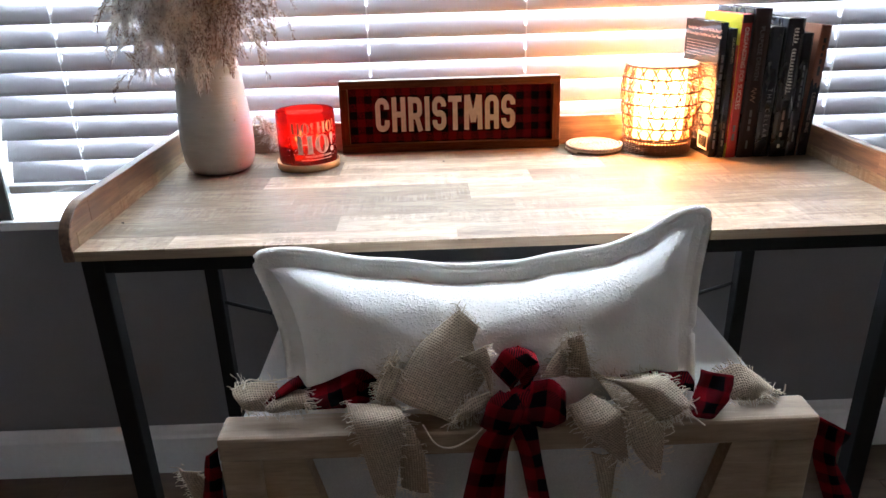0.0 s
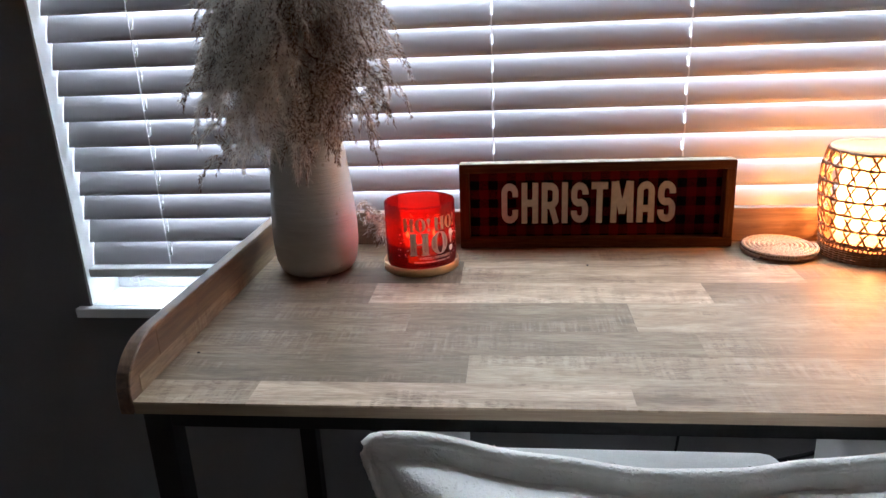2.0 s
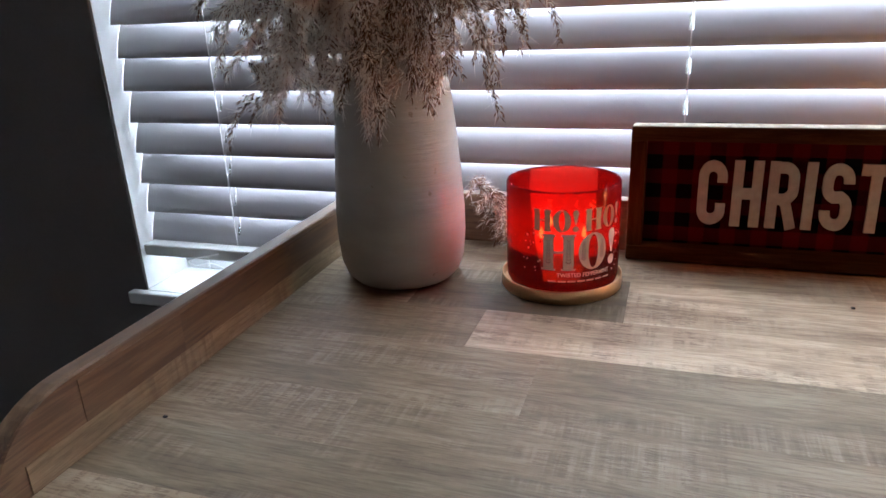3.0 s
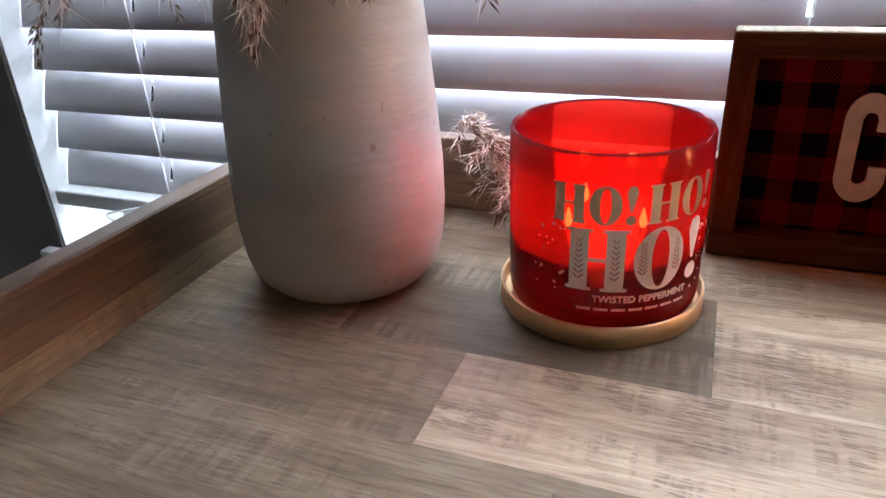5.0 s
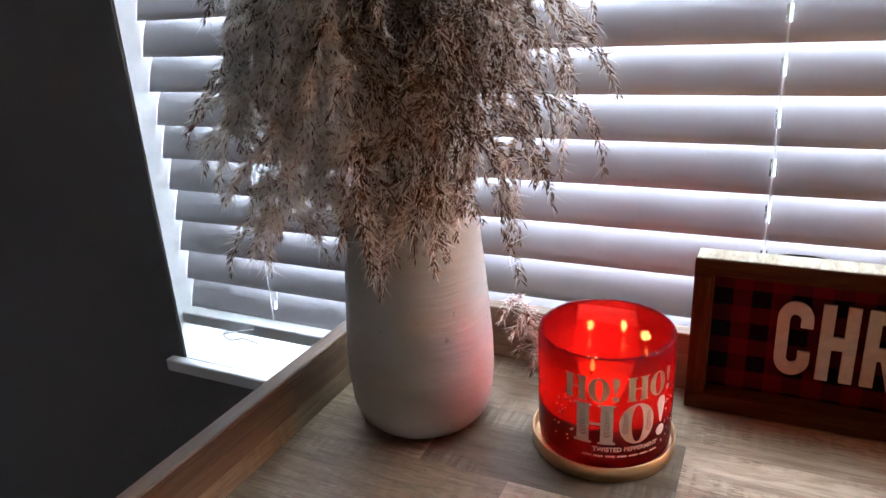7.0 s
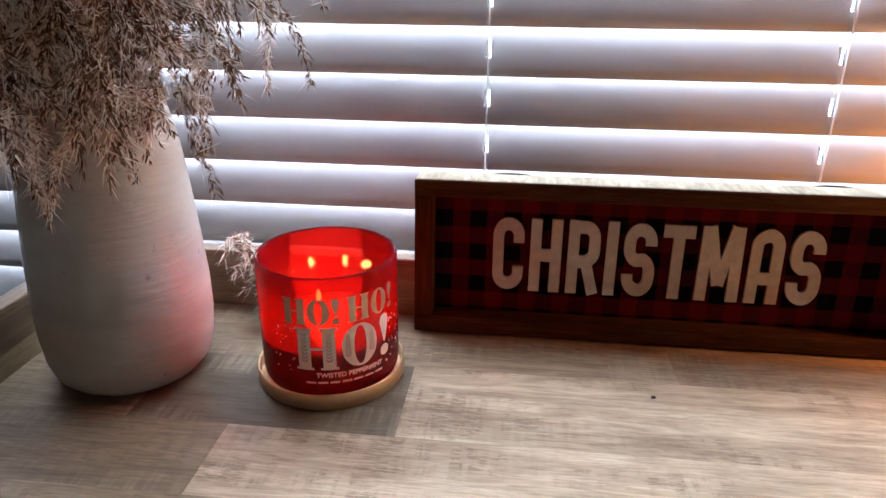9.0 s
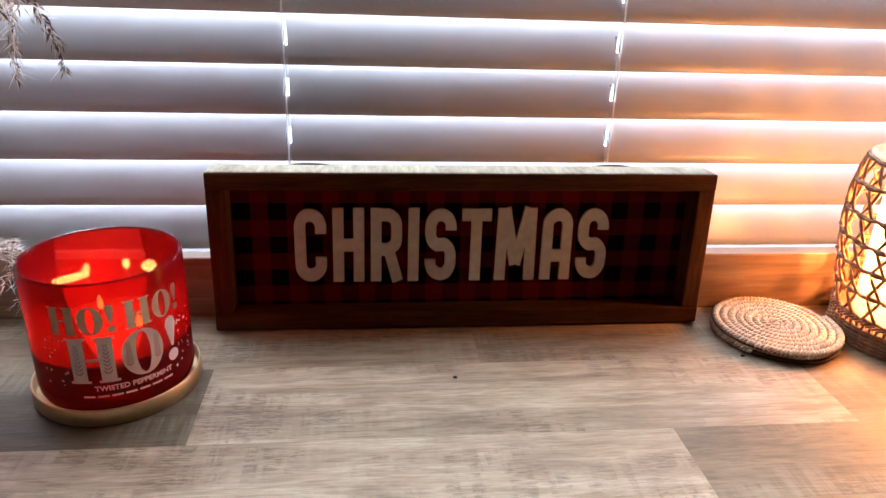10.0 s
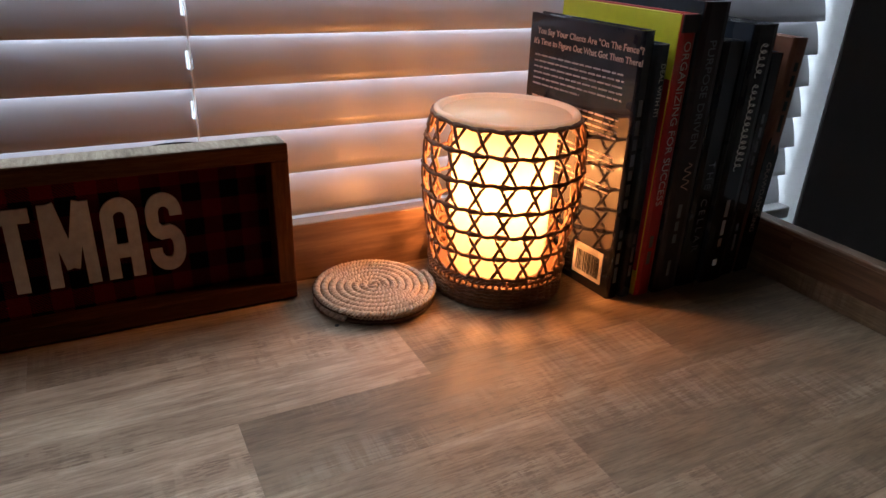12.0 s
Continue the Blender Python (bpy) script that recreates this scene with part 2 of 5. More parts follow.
WALL = paint("wall_paint_grey", (0.18, 0.18, 0.188), 0.85, 220, 0.03, 0.25)
# Walls and ceiling out of view: white set to bounce fill into the room.
WALL_BOUNCE = paint("wall_bounce_white", (0.80, 0.80, 0.785), 0.85, 220, 0.02, 0.25)
CEIL = paint("ceiling_paint", (0.82, 0.82, 0.80), 0.9, 160, 0.03, 0.3)
TRIM = paint("white_trim_paint", (0.72, 0.73, 0.73), 0.4, 90, 0.03, 0.08)
SILL = paint("sill_white_stone", (0.83, 0.85, 0.86), 0.25, 14, 0.05, 0.02)
FLOOR = wood("floor_plank_brown", (0.05, 0.032, 0.022), (0.085, 0.055, 0.038), (0.13, 0.088, 0.06), (1.2, 12, 12), 0.45, 0.4)
OAK = wood("desk_oak_laminate", (0.16, 0.105, 0.068), (0.365, 0.27, 0.19), (0.55, 0.45, 0.342), (2.4, 14, 14), 0.55, 1.2, saw=0.24, bump=0.2, streak=0.45, pores=0.34, spec=0.3, own=True)
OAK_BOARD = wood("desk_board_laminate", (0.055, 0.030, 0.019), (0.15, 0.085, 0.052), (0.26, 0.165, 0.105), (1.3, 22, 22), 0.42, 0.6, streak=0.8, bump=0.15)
OAK_EDGE = wood("desk_edge_band", (0.20, 0.14, 0.095), (0.30, 0.22, 0.16), (0.40, 0.31, 0.24), (1.6, 40, 40), 0.5, 0.1)
BLACK = paint("black_powder_coat", (0.007, 0.007, 0.008), 0.6, 400, 0.15, 0.2, Specular_IOR_Level=0.2)
SLAT = mixed("blind_slat_white", slat_shader)
CORD = mixed("white_cord", lambda g: g.n("MixShader", i0=0.55, i1=g.n("BsdfDiffuse", Color=g.ramp(g.noise(g.coord(), 900, 3), (0.3, (0.7, 0.7, 0.7)), (0.7, (0.86, 0.86, 0.86)))).outputs[0], i2=g.n("BsdfTranslucent", Color=(0.9, 0.9, 0.9, 1)).outputs[0]))
GLASS = mixed("clear_glass", clear_glass)
REDGLASS = mixed("red_candle_glass", red_glass)
WAX = mixed("candle_wax", waxy)
WICK = paint("charred_wick", (0.02, 0.015, 0.012), 0.9, 300)
FIRE = glow("candle_flame", (1.0, 0.55, 0.16), 24.0)
GOLD = paint("brushed_gold_lid", (0.72, 0.50, 0.29), 0.38, 200, 0.04, 0.05, 1.0)
FOIL = paint("silver_foil_print", (0.50, 0.40, 0.28), 0.32, 200, 0.1, 0.05, 0.75)
CREAMINK = paint("cream_print", (0.72, 0.58, 0.52), 0.5, 200, 0.06, 0.03)
LEAFINK = paint("rose_leaf_print", (0.34, 0.10, 0.10), 0.5, 200, 0.06, 0.03)
GLAZE = glaze()
PLUME = mixed("pampas_silk", plume_shader)
HUSK = mixed("pampas_husk", husk_shader)
HUSKTIP = mixed("pampas_brown_tip", tip_shader)
STEM = paint("dry_grass_stem", (0.42, 0.31, 0.17), 0.8, 120, 0.15, 0.2)
FRAMEWOOD = wood("sign_frame_stain", (0.024, 0.009, 0.005), (0.052, 0.019, 0.010), (0.092, 0.036, 0.018), (4, 45, 45), 0.8, 0.15, bump=0.4, spec=0.02)
SAWN = wood("sign_rough_sawn_top", (0.13, 0.092, 0.068), (0.38, 0.31, 0.25), (0.62, 0.55, 0.47), (48, 9, 9), 0.75, 0.1, bump=1.0)
CHECK = plaid("buffalo_check_panel", 0.0143, red=(0.078, 0.003, 0.006), black=(0.004, 0.004, 0.005))
CHECKCLOTH = plaid("buffalo_check_cloth", 0.0155, (0, 1), kind="UV", red=(0.17, 0.006, 0.011))
LETTER = paint("distressed_cream_letter", (0.36, 0.30, 0.245), 0.7, 180, 0.12, 0.5)
SEAGRASS = woven("coaster_seagrass", (0.30, 0.20, 0.125), (0.92, 0.80, 0.64))
# Dark copy of the seagrass: shade in the braid's gaps put into colour.
SEAGRASS_GAPS = woven("seagrass_gap_shade", (0.05, 0.026, 0.013), (0.20, 0.12, 0.07))
RATTAN = woven("rattan_dark", (0.10, 0.040, 0.018), (0.28, 0.13, 0.058))
FROST = mixed("warmer_frosted_shade", frosted)
DISH = mixed("warmer_glass_dish", lambda g: g.n("MixShader", i0=0.5, i1=g.n("BsdfPrincipled", Base_Color=g.ramp(g.noise(g.coord(), 40, 3), (0.3, (0.78, 0.72, 0.60)), (0.7, (0.86, 0.80, 0.68))), Roughness=0.18).outputs[0], i2=g.n("BsdfTranslucent", Color=(0.95, 0.86, 0.68, 1)).outputs[0]))
MELT = mixed("warmer_melted_wax", lambda g: g.n("MixShader", i0=0.5, i1=g.n("BsdfPrincipled", Base_Color=g.ramp(g.noise(g.coord(), 40, 3), (0.3, (0.82, 0.70, 0.50)), (0.7, (0.88, 0.78, 0.58))), Roughness=0.15).outputs[0], i2=g.n("BsdfTranslucent", Color=(0.96, 0.86, 0.66, 1)).outputs[0]))
BOUCLE = boucle()
UPHOLSTERY = fabric("grey_linen_upholstery", (0.52, 0.51, 0.49), 700, 0.95, 0.1, 0.45)
CHAIRWOOD = wood("chair_washed_wood", (0.20, 0.135, 0.09), (0.33, 0.235, 0.165), (0.46, 0.35, 0.26), (2.5, 24, 24), 0.55, 0.2, bump=0.3)
BURLAP = burlap("burlap")
TWINE = fabric("cream_twine", (0.66, 0.58, 0.46), 900)
BOOKBLACK = paint("black_book_cover", (0.013, 0.014, 0.02), 0.09, 50, 0.2, 0.02)
BOOKRED = paint("red_book_cover", (0.46, 0.022, 0.02), 0.3, 60, 0.08, 0.02)
BOOKYELLOW = paint("yellow_book_cover", (0.66, 0.60, 0.03), 0.35, 60, 0.05, 0.02)
BOOKMAROON = paint("dark_brown_book_cover", (0.028, 0.014, 0.014), 0.3, 60, 0.15, 0.02, Specular_IOR_Level=0.3)
BOOKBROWN = paint("rust_brown_book_cover", (0.20, 0.075, 0.04), 0.45, 60, 0.12, 0.03)
BOOKNAVY = paint("slate_book_cover", (0.022, 0.028, 0.04), 0.28, 60, 0.12, 0.02, Specular_IOR_Level=0.3)
PAPER = paint("book_pages", (0.72, 0.67, 0.58), 0.85, 300, 0.08, 0.3)
INKWHITE = paint("white_print", (0.70, 0.66, 0.60), 0.5, 100, 0.05, 0.02)
INKGREY = paint("grey_print", (0.15, 0.15, 0.165), 0.5, 100, 0.05, 0.02)
INKPINK = paint("rose_print", (0.55, 0.32, 0.24), 0.5, 100, 0.05, 0.02)
INKSOFT = paint("soft_rose_print", (0.34, 0.25, 0.22), 0.5, 100, 0.05, 0.02)
INKBLACK = paint("black_print", (0.02, 0.02, 0.02), 0.5, 100, 0.05, 0.02)


# ---- mesh helpers ----
def finish(name, bm, material, smooth=False):
    me = bpy.data.meshes.new(name)
    bm.normal_update()
    bm.to_mesh(me)
    bm.free()
    me.materials.append(material)
    if smooth:
        for p in me.polygons:
            p.use_smooth = True
    return me


def part(name, bm, material, parent=None, label="", smooth=False, m=None):
    ob = new(name, finish(name, bm, material, smooth))
    if m is not None:
        ob.matrix_basis = m
    if parent:
        ob.parent = parent
    if label:
        tagged(ob, label)
    return ob


def thing(name, m, label, category, group="", kind=""):
    ob = new(name)
    ob.empty_display_size = 0.02
    ob.matrix_basis = m
    return tagged(ob, label, category, group, kind)


def box(lo, hi, bevel=0.0, bm=None, segments=2):
    bm = bm or bmesh.new()
    lo, hi = Vector(lo), Vector(hi)
    made = bmesh.ops.create_cube(bm, size=1.0, matrix=Matrix.Translation((lo + hi) / 2) @ Matrix.Diagonal((*(hi - lo), 1)))
    if bevel:
        edges = {e for v in made["verts"] for e in v.link_edges}
        bmesh.ops.bevel(bm, geom=list(edges), offset=bevel, segments=segments, affect="EDGES", profile=0.5)
    return bm


def lathe(profile, seg=64, bm=None):
    """A surface of revolution about z from (radius, height) pairs."""
    bm = bm or bmesh.new()
    rings = []
    for r, z in profile:
        if r < 1e-6:
            rings.append([bm.verts.new((0, 0, z))])
        else:
            rings.append([bm.verts.new((r * math.cos(2 * math.pi * i / seg), r * math.sin(2 * math.pi * i / seg), z)) for i in range(seg)])
    for a, b in zip(rings, rings[1:]):
        for i in range(seg):
            j = (i + 1) % seg
            vs = [a[i % len(a)], a[j % len(a)], b[j % len(b)], b[i % len(b)]]
            vs = [v for k, v in enumerate(vs) if v not in vs[:k]]
            if len(vs) > 2:
                bm.faces.new(vs)
    bmesh.ops.recalc_face_normals(bm, faces=bm.faces[:])
    return bm


def tube(pts, r, bm=None, seg=6, closed=False):
    bm = bm or bmesh.new()
    pts = [Vector(p) for p in pts]
    n = len(pts)
    rings = []
    for i, p in enumerate(pts):
        a = pts[(i - 1) % n] if closed or i > 0 else p
        b = pts[(i + 1) % n] if closed or i < n - 1 else p
        d = (b - a).normalized()
        side = d.cross(Vector((0, 0, 1)))
        if side.length < 0.05:
            side = d.cross(Vector((0, 1, 0)))
        side.normalize()
        up = side.cross(d)
        rr = r(i / (n - 1)) if callable(r) else r
        rings.append([bm.verts.new(p + rr * (math.cos(2 * math.pi * k / seg) * side + math.sin(2 * math.pi * k / seg) * up)) for k in range(seg)])
    for i in range(n if closed else n - 1):
        a, b = rings[i], rings[(i + 1) % n]
        for k in range(seg):
            bm.faces.new((a[k], a[(k + 1) % seg], b[(k + 1) % seg], b[k]))
    if not closed:
        bm.faces.new(rings[0][::-1])
        bm.faces.new(rings[-1])
    return bm


def prism(outline, thick, bm=None):
    """A flat outline in x and z, given depth along y from 0 to thick."""
    bm = bm or bmesh.new()
    a = [bm.verts.new((x, 0, z)) for x, z in outline]
    b = [bm.verts.new((x, thick, z)) for x, z in outline]
    n = len(outline)
    bm.faces.new(a)
    bm.faces.new(b[::-1])
    for i in range(n):
        bm.faces.new((a[i], b[i], b[(i + 1) % n], a[(i + 1) % n]))
    bmesh.ops.recalc_face_normals(bm, faces=bm.faces[:])
    return bm


def spline(pts, steps=8):
    """A smooth line through the points."""
    pts = [Vector(p) for p in pts]
    p = [2 * pts[0] - pts[1], *pts, 2 * pts[-1] - pts[-2]]
    out = []
    for i in range(1, len(p) - 2):
        for k in range(steps):
            t = k / steps
            out.append(0.5 * (2 * p[i] + (p[i + 1] - p[i - 1]) * t + (2 * p[i - 1] - 5 * p[i] + 4 * p[i + 1] - p[i + 2]) * t * t + (3 * p[i] - p[i - 1] - 3 * p[i + 1] + p[i + 2]) * t ** 3))
    out.append(pts[-1])
    return out


def lettering(body, size, depth=0.0002, bold=0.0, align="CENTER", squeeze=1.0):
    """Words in the built-in font as a flat mesh in x and z, facing -y."""
    cu = bpy.data.curves.new("words", "FONT")
    cu.body, cu.size, cu.extrude, cu.offset, cu.align_x, cu.align_y, cu.resolution_u = body, size, depth, bold, align, "CENTER", 3
    ob = new("words", cu)
    bpy.context.view_layer.update()
    me = bpy.data.meshes.new_from_object(ob.evaluated_get(bpy.context.evaluated_depsgraph_get()))
    bpy.data.objects.remove(ob)
    bm = bmesh.new()
    bm.from_mesh(me)
    bpy.data.meshes.remove(me)
    bmesh.ops.transform(bm, matrix=pose(0, 0, 0, 90) @ Matrix.Diagonal((squeeze, 1, 1, 1)), verts=bm.verts[:])
    return bm


# ---- the room ----
FLOOR_Z, WALL_Y = -0.06, 0.580
X0, X1, Y0, TOP = -1.95, 2.15, -3.1, 2.55
WL, WR, WB, WT = -0.879, 1.078, 0.602, 2.25
part("floor", box((X0 - 0.1, Y0 - 0.1, FLOOR_Z - 0.1), (X1 + 0.1, WALL_Y + 0.12, FLOOR_Z - 0.012)), FLOOR)
tagged(bpy.data.objects["floor"], "dark brown wooden plank floor of the room", "floor", kind="structure")
tagged(part("ceiling", box((X0 - 0.1, Y0 - 0.1, TOP), (X1 + 0.1, WALL_Y + 0.12, TOP + 0.1)), CEIL), "unseen white ceiling that bounces fill light", "ceiling", kind="structure")
north = bmesh.new()
D = 0.14
box((X0 - 0.1, WALL_Y, FLOOR_Z - 0.012), (WL, WALL_Y + D, TOP), bm=north)
box((WR, WALL_Y, FLOOR_Z - 0.012), (X1 + 0.1, WALL_Y + D, TOP), bm=north)
box((WL, WALL_Y, FLOOR_Z - 0.012), (WR, WALL_Y + D, WB - 0.02), bm=north)
box((WL, WALL_Y, WT), (WR, WALL_Y + D, TOP), bm=north)
tagged(part("wall_north", north, WALL), "grey painted wall with a wide window opening", "wall", kind="structure")
# unseen walls, kept white as reflectors for fill light
tagged(part("wall_west", box((X0 - 0.1, Y0, FLOOR_Z - 0.012), (X0, WALL_Y, TOP)), WALL_BOUNCE), "unseen off-white side wall that bounces fill light", "wall", kind="structure")
tagged(part("wall_east", box((X1, Y0, FLOOR_Z - 0.012), (X1 + 0.1, WALL_Y, TOP)), WALL_BOUNCE), "unseen off-white side wall that bounces fill light", "wall", kind="structure")
tagged(part("wall_south", box((X0 - 0.1, Y0 - 0.1, FLOOR_Z - 0.012), (X1 + 0.1, Y0, TOP)), WALL_BOUNCE), "unseen off-white back wall that bounces fill light", "wall", kind="structure")
bb = [(0, 0), (0.015, 0), (0.015, 0.10), (0.011, 0.108), (0.009, 0.118), (0.004, 0.127), (0, 0.13)]
bm = bmesh.new()
for x in (X0, X1):
    for a, z in bb:
        bm.verts.new((x, WALL_Y - a, FLOOR_Z - 0.001 + z))
bm.verts.ensure_lookup_table()
for i in range(len(bb)):
    j = (i + 1) % len(bb)
    bm.faces.new((bm.verts[i], bm.verts[j], bm.verts[len(bb) + j], bm.verts[len(bb) + i]))
bmesh.ops.recalc_face_normals(bm, faces=bm.faces[:])
tagged(part("baseboard", bm, TRIM), "white moulded baseboard along the window wall", "baseboard", kind="structure")

# window: reveal, sill, frame and panes
win = thing("window_1", pose(0, 0, 0), "white framed window behind lowered blinds with stone sill", "window", kind="structure")
part("reveal", box((WL - 0.001, WALL_Y + 0.002, WB), (WL + 0.004, WALL_Y + D, WT)), TRIM, win)
part("reveal", box((WR - 0.004, WALL_Y + 0.002, WB), (WR + 0.001, WALL_Y + D, WT)), TRIM, win)
part("reveal", box((WL + 0.004, WALL_Y + 0.002, WT - 0.004), (WR - 0.004, WALL_Y + D, WT + 0.001)), TRIM, win)
part("window_sill", box((WL - 0.022, WALL_Y - 0.016, WB - 0.02), (WR + 0.022, WALL_Y + 0.0, WB), 0.003, bm=box((WL + 0.0045, WALL_Y - 0.001, WB - 0.02), (WR - 0.0045, WALL_Y + D, WB))), SILL, win, "white stone window sill")
FY = WALL_Y + 0.095
fr = bmesh.new()
box((WL + 0.004, FY, WB), (WL + 0.05, FY + 0.04, WT - 0.004), 0.003, fr)
box((WR - 0.05, FY, WB), (WR - 0.004, FY + 0.04, WT - 0.004), 0.003, fr)
box((WL + 0.05, FY, WB), (WR - 0.05, FY + 0.04, WB + 0.045), 0.003, fr)
box((WL + 0.05, FY, WT - 0.05), (WR - 0.05, FY + 0.04, WT - 0.004), 0.003, fr)
part("window_frame", fr, TRIM, win)
for a, b in ((WL + 0.05, WR - 0.05),):
    p = part("pane", box((a, FY + 0.018, WB + 0.045), (b, FY + 0.022, WT - 0.05)), GLASS, win, "clear window pane")
    p.visible_shadow = False

# ---- the blind ----
BY, PITCH, TILT_A, SLATW = 0.618, 0.0453, radians(69), 0.050
blind = thing("window_blind", pose(0.079, BY, 0.656), "white two-inch faux wood window blind, slats tilted nearly shut", "window blind")
LB, RB = WL + 0.0065 - 0.079, WR - 0.013 - 0.079


HOLES = [x - 0.079 for x in (-0.718, -0.106, 0.209, 0.840)]


def slat_mesh():
    """A crowned slat with a slot for each lift cord."""
    bm = bmesh.new()
    k, t = 6, 0.0026
    ca, sa = math.cos(TILT_A), math.sin(TILT_A)
    xs = sorted([LB, RB] + [h - 0.0030 for h in HOLES] + [h + 0.0030 for h in HOLES])
    grid = []
    for up in (0.5, -0.5):
        sheet = []
        for i in range(k + 1):
            f = i / k - 0.5
            y, z = f * SLATW, 0.0020 * (1 - 4 * f * f) + up * t
            sheet.append([bm.verts.new((x, y * ca - z * sa, y * sa + z * ca)) for x in xs])
        grid.append(sheet)
    for sheet in grid:
        for i in range(k):
            for j in range(len(xs) - 1):
                if j % 2 == 1 and i in (2, 3):
                    continue
                bm.faces.new((sheet[i][j], sheet[i][j + 1], sheet[i + 1][j + 1], sheet[i + 1][j]))
    top, bot = grid
    for j in range(len(xs) - 1):
        for i in (0, k):
            bm.faces.new((top[i][j], top[i][j + 1], bot[i][j + 1], bot[i][j]))
    for i in range(k):
        for j in (0, len(xs) - 1):
            bm.faces.new((top[i][j], top[i + 1][j], bot[i + 1][j], bot[i][j]))
    bmesh.ops.recalc_face_normals(bm, faces=bm.faces[:])
    me = finish("slat", bm, SLAT)
    for p in me.polygons:
        p.use_smooth = p.area > 0.0006
    return me


slat = slat_mesh()
Z0 = 0.855 - 0.656 + 0.5 * SLATW * math.sin(TILT_A) - 4 * PITCH
for i in range(34):
    s = new("slat", slat)
    s.parent = blind
    s.location = (0, 0.0012 * math.sin(i * 2.3), Z0 + i * PITCH)
    s.rotation_euler = (radians(1.2 * math.sin(i * 1.7)), 0, 0)
part("bottom_rail", box((LB, -0.032, 0.0), (RB, 0.018, 0.019), 0.003), TRIM, blind, "white bottom rail of the blind")
part("head_rail", box((LB, -0.026, 1.552), (RB, 0.028, 1.600), 0.003), TRIM, blind)
CA, SA = math.cos(TILT_A), math.sin(TILT_A)
for x in (-0.718, -0.106, 0.209, 0.840):
    bm = bmesh.new()
    hx = x - 0.079
    front, back = -0.5 * SLATW * CA - 0.003, 0.5 * SLATW * CA + 0.003
    tube([(hx, front, 0.015), (hx, front, 1.552)], 0.0009, bm, 5)
    tube([(hx, back, 0.015), (hx, back, 1.552)], 0.0007, bm, 5)
    part("ladder_cord", bm, CORD, blind)
    bm = bmesh.new()
    tube([(hx + 0.001, 0.001, 0.015), (hx + 0.001, 0.001, 1.552)], 0.0012, bm, 5)
    part("lift_cord", bm, CORD, blind)
hang = spline([(LB + 0.135, -0.033, 0.012), (LB + 0.11, -0.040, 0.008), (LB + 0.088, -0.043, 0.002), (LB + 0.10, -0.045, -0.004), (LB + 0.125, -0.043, 0.001), (LB + 0.15, -0.038, -0.008)], 6)
part("cord_end", tube(hang, 0.0011, seg=5), CORD, blind)

# ---- the desk ----
DL, DR, DB, DZ = -0.449, 0.677, 0.492, 0.75
desk = thing("writing_desk", pose(0, 0, FLOOR_Z), "wood-look writing desk with raised edges and black metal frame", "desk")
H = DZ - FLOOR_Z


def dpart(name, bm, material, label="", smooth=False):
    bmesh.ops.translate(bm, vec=(0, 0, -FLOOR_Z), verts=bm.verts[:])
    return part(name, bm, material, desk, label, smooth)


def cheek(x, thick):
    """A side board whose front end is rounded off."""
    out = [(0.0, 0.736), (0.0, 0.752)]
    for i in range(11):
        a = math.pi / 2 * i / 10
        out.append((0.062 - 0.062 * math.cos(a), 0.757 + 0.046 * math.sin(a)))
    out += [(DB + 0.016, 0.803), (DB + 0.016, 0.736)]
    bm = bmesh.new()
    lo = [bm.verts.new((x, y, z)) for y, z in out]
    hi = [bm.verts.new((x + thick, y, z)) for y, z in out]
    n = len(out)
    bm.faces.new(lo)
    bm.faces.new(hi[::-1])
    for i in range(n):
        bm.faces.new((lo[i], hi[i], hi[(i + 1) % n], lo[(i + 1) % n]))
    bmesh.ops.recalc_face_normals(bm, faces=bm.faces[:])
    ends = [e for e in bm.edges if abs(e.verts[0].co.x - e.verts[1].co.x) < 1e-6]
    bmesh.ops.bevel(bm, geom=ends, offset=0.0012, segments=1, affect="EDGES")
    return bm


def along_y(bm, ox):
    """Turns a board drawn along y so that its own x runs along its length."""
    bmesh.ops.transform(bm, matrix=pose(0, 0, 0, 0, 0, -90) @ Matrix.Translation((-ox, 0, -H)), verts=bm.verts[:])
    return bm


for x, t in ((DL - 0.015, 0.015), (DR, 0.015)):
    bm = cheek(x, t)
    bmesh.ops.translate(bm, vec=(0, 0, -FLOOR_Z), verts=bm.verts[:])
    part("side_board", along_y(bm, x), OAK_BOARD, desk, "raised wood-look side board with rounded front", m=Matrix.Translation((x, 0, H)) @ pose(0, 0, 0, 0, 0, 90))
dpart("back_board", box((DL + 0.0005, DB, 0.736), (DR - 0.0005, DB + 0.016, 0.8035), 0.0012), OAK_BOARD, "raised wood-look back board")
dpart("core", box((DL + 0.0005, 0.0012, 0.736), (DR - 0.0005, DB - 0.0005, 0.7478)), OAK_EDGE, "wood-look front edge of the desktop")
for x in (DL - 0.002, DR - 0.043):
    for y in (0.016, 0.455):
        dpart("leg", box((x, y, FLOOR_Z), (x + 0.028, y + 0.028, 0.7355), 0.002), BLACK)
for y in (0.016, 0.455):
    dpart("rail", box((DL + 0.026, y + 0.001, 0.711), (DR - 0.043, y + 0.027, 0.7355), 0.002), BLACK)
for x in (DL - 0.002, DR - 0.043):
    dpart("rail", box((x + 0.001, 0.044, 0.711), (x + 0.027, 0.455, 0.7355), 0.002), BLACK)
    dpart("rail", box((x + 0.001, 0.044, 0.06), (x + 0.027, 0.455, 0.084), 0.002), BLACK)
dpart("brace", tube([(DL + 0.026, 0.469, 0.445), (DR - 0.043, 0.466, 0.12)], 0.004, seg=8), BLACK, smooth=True)
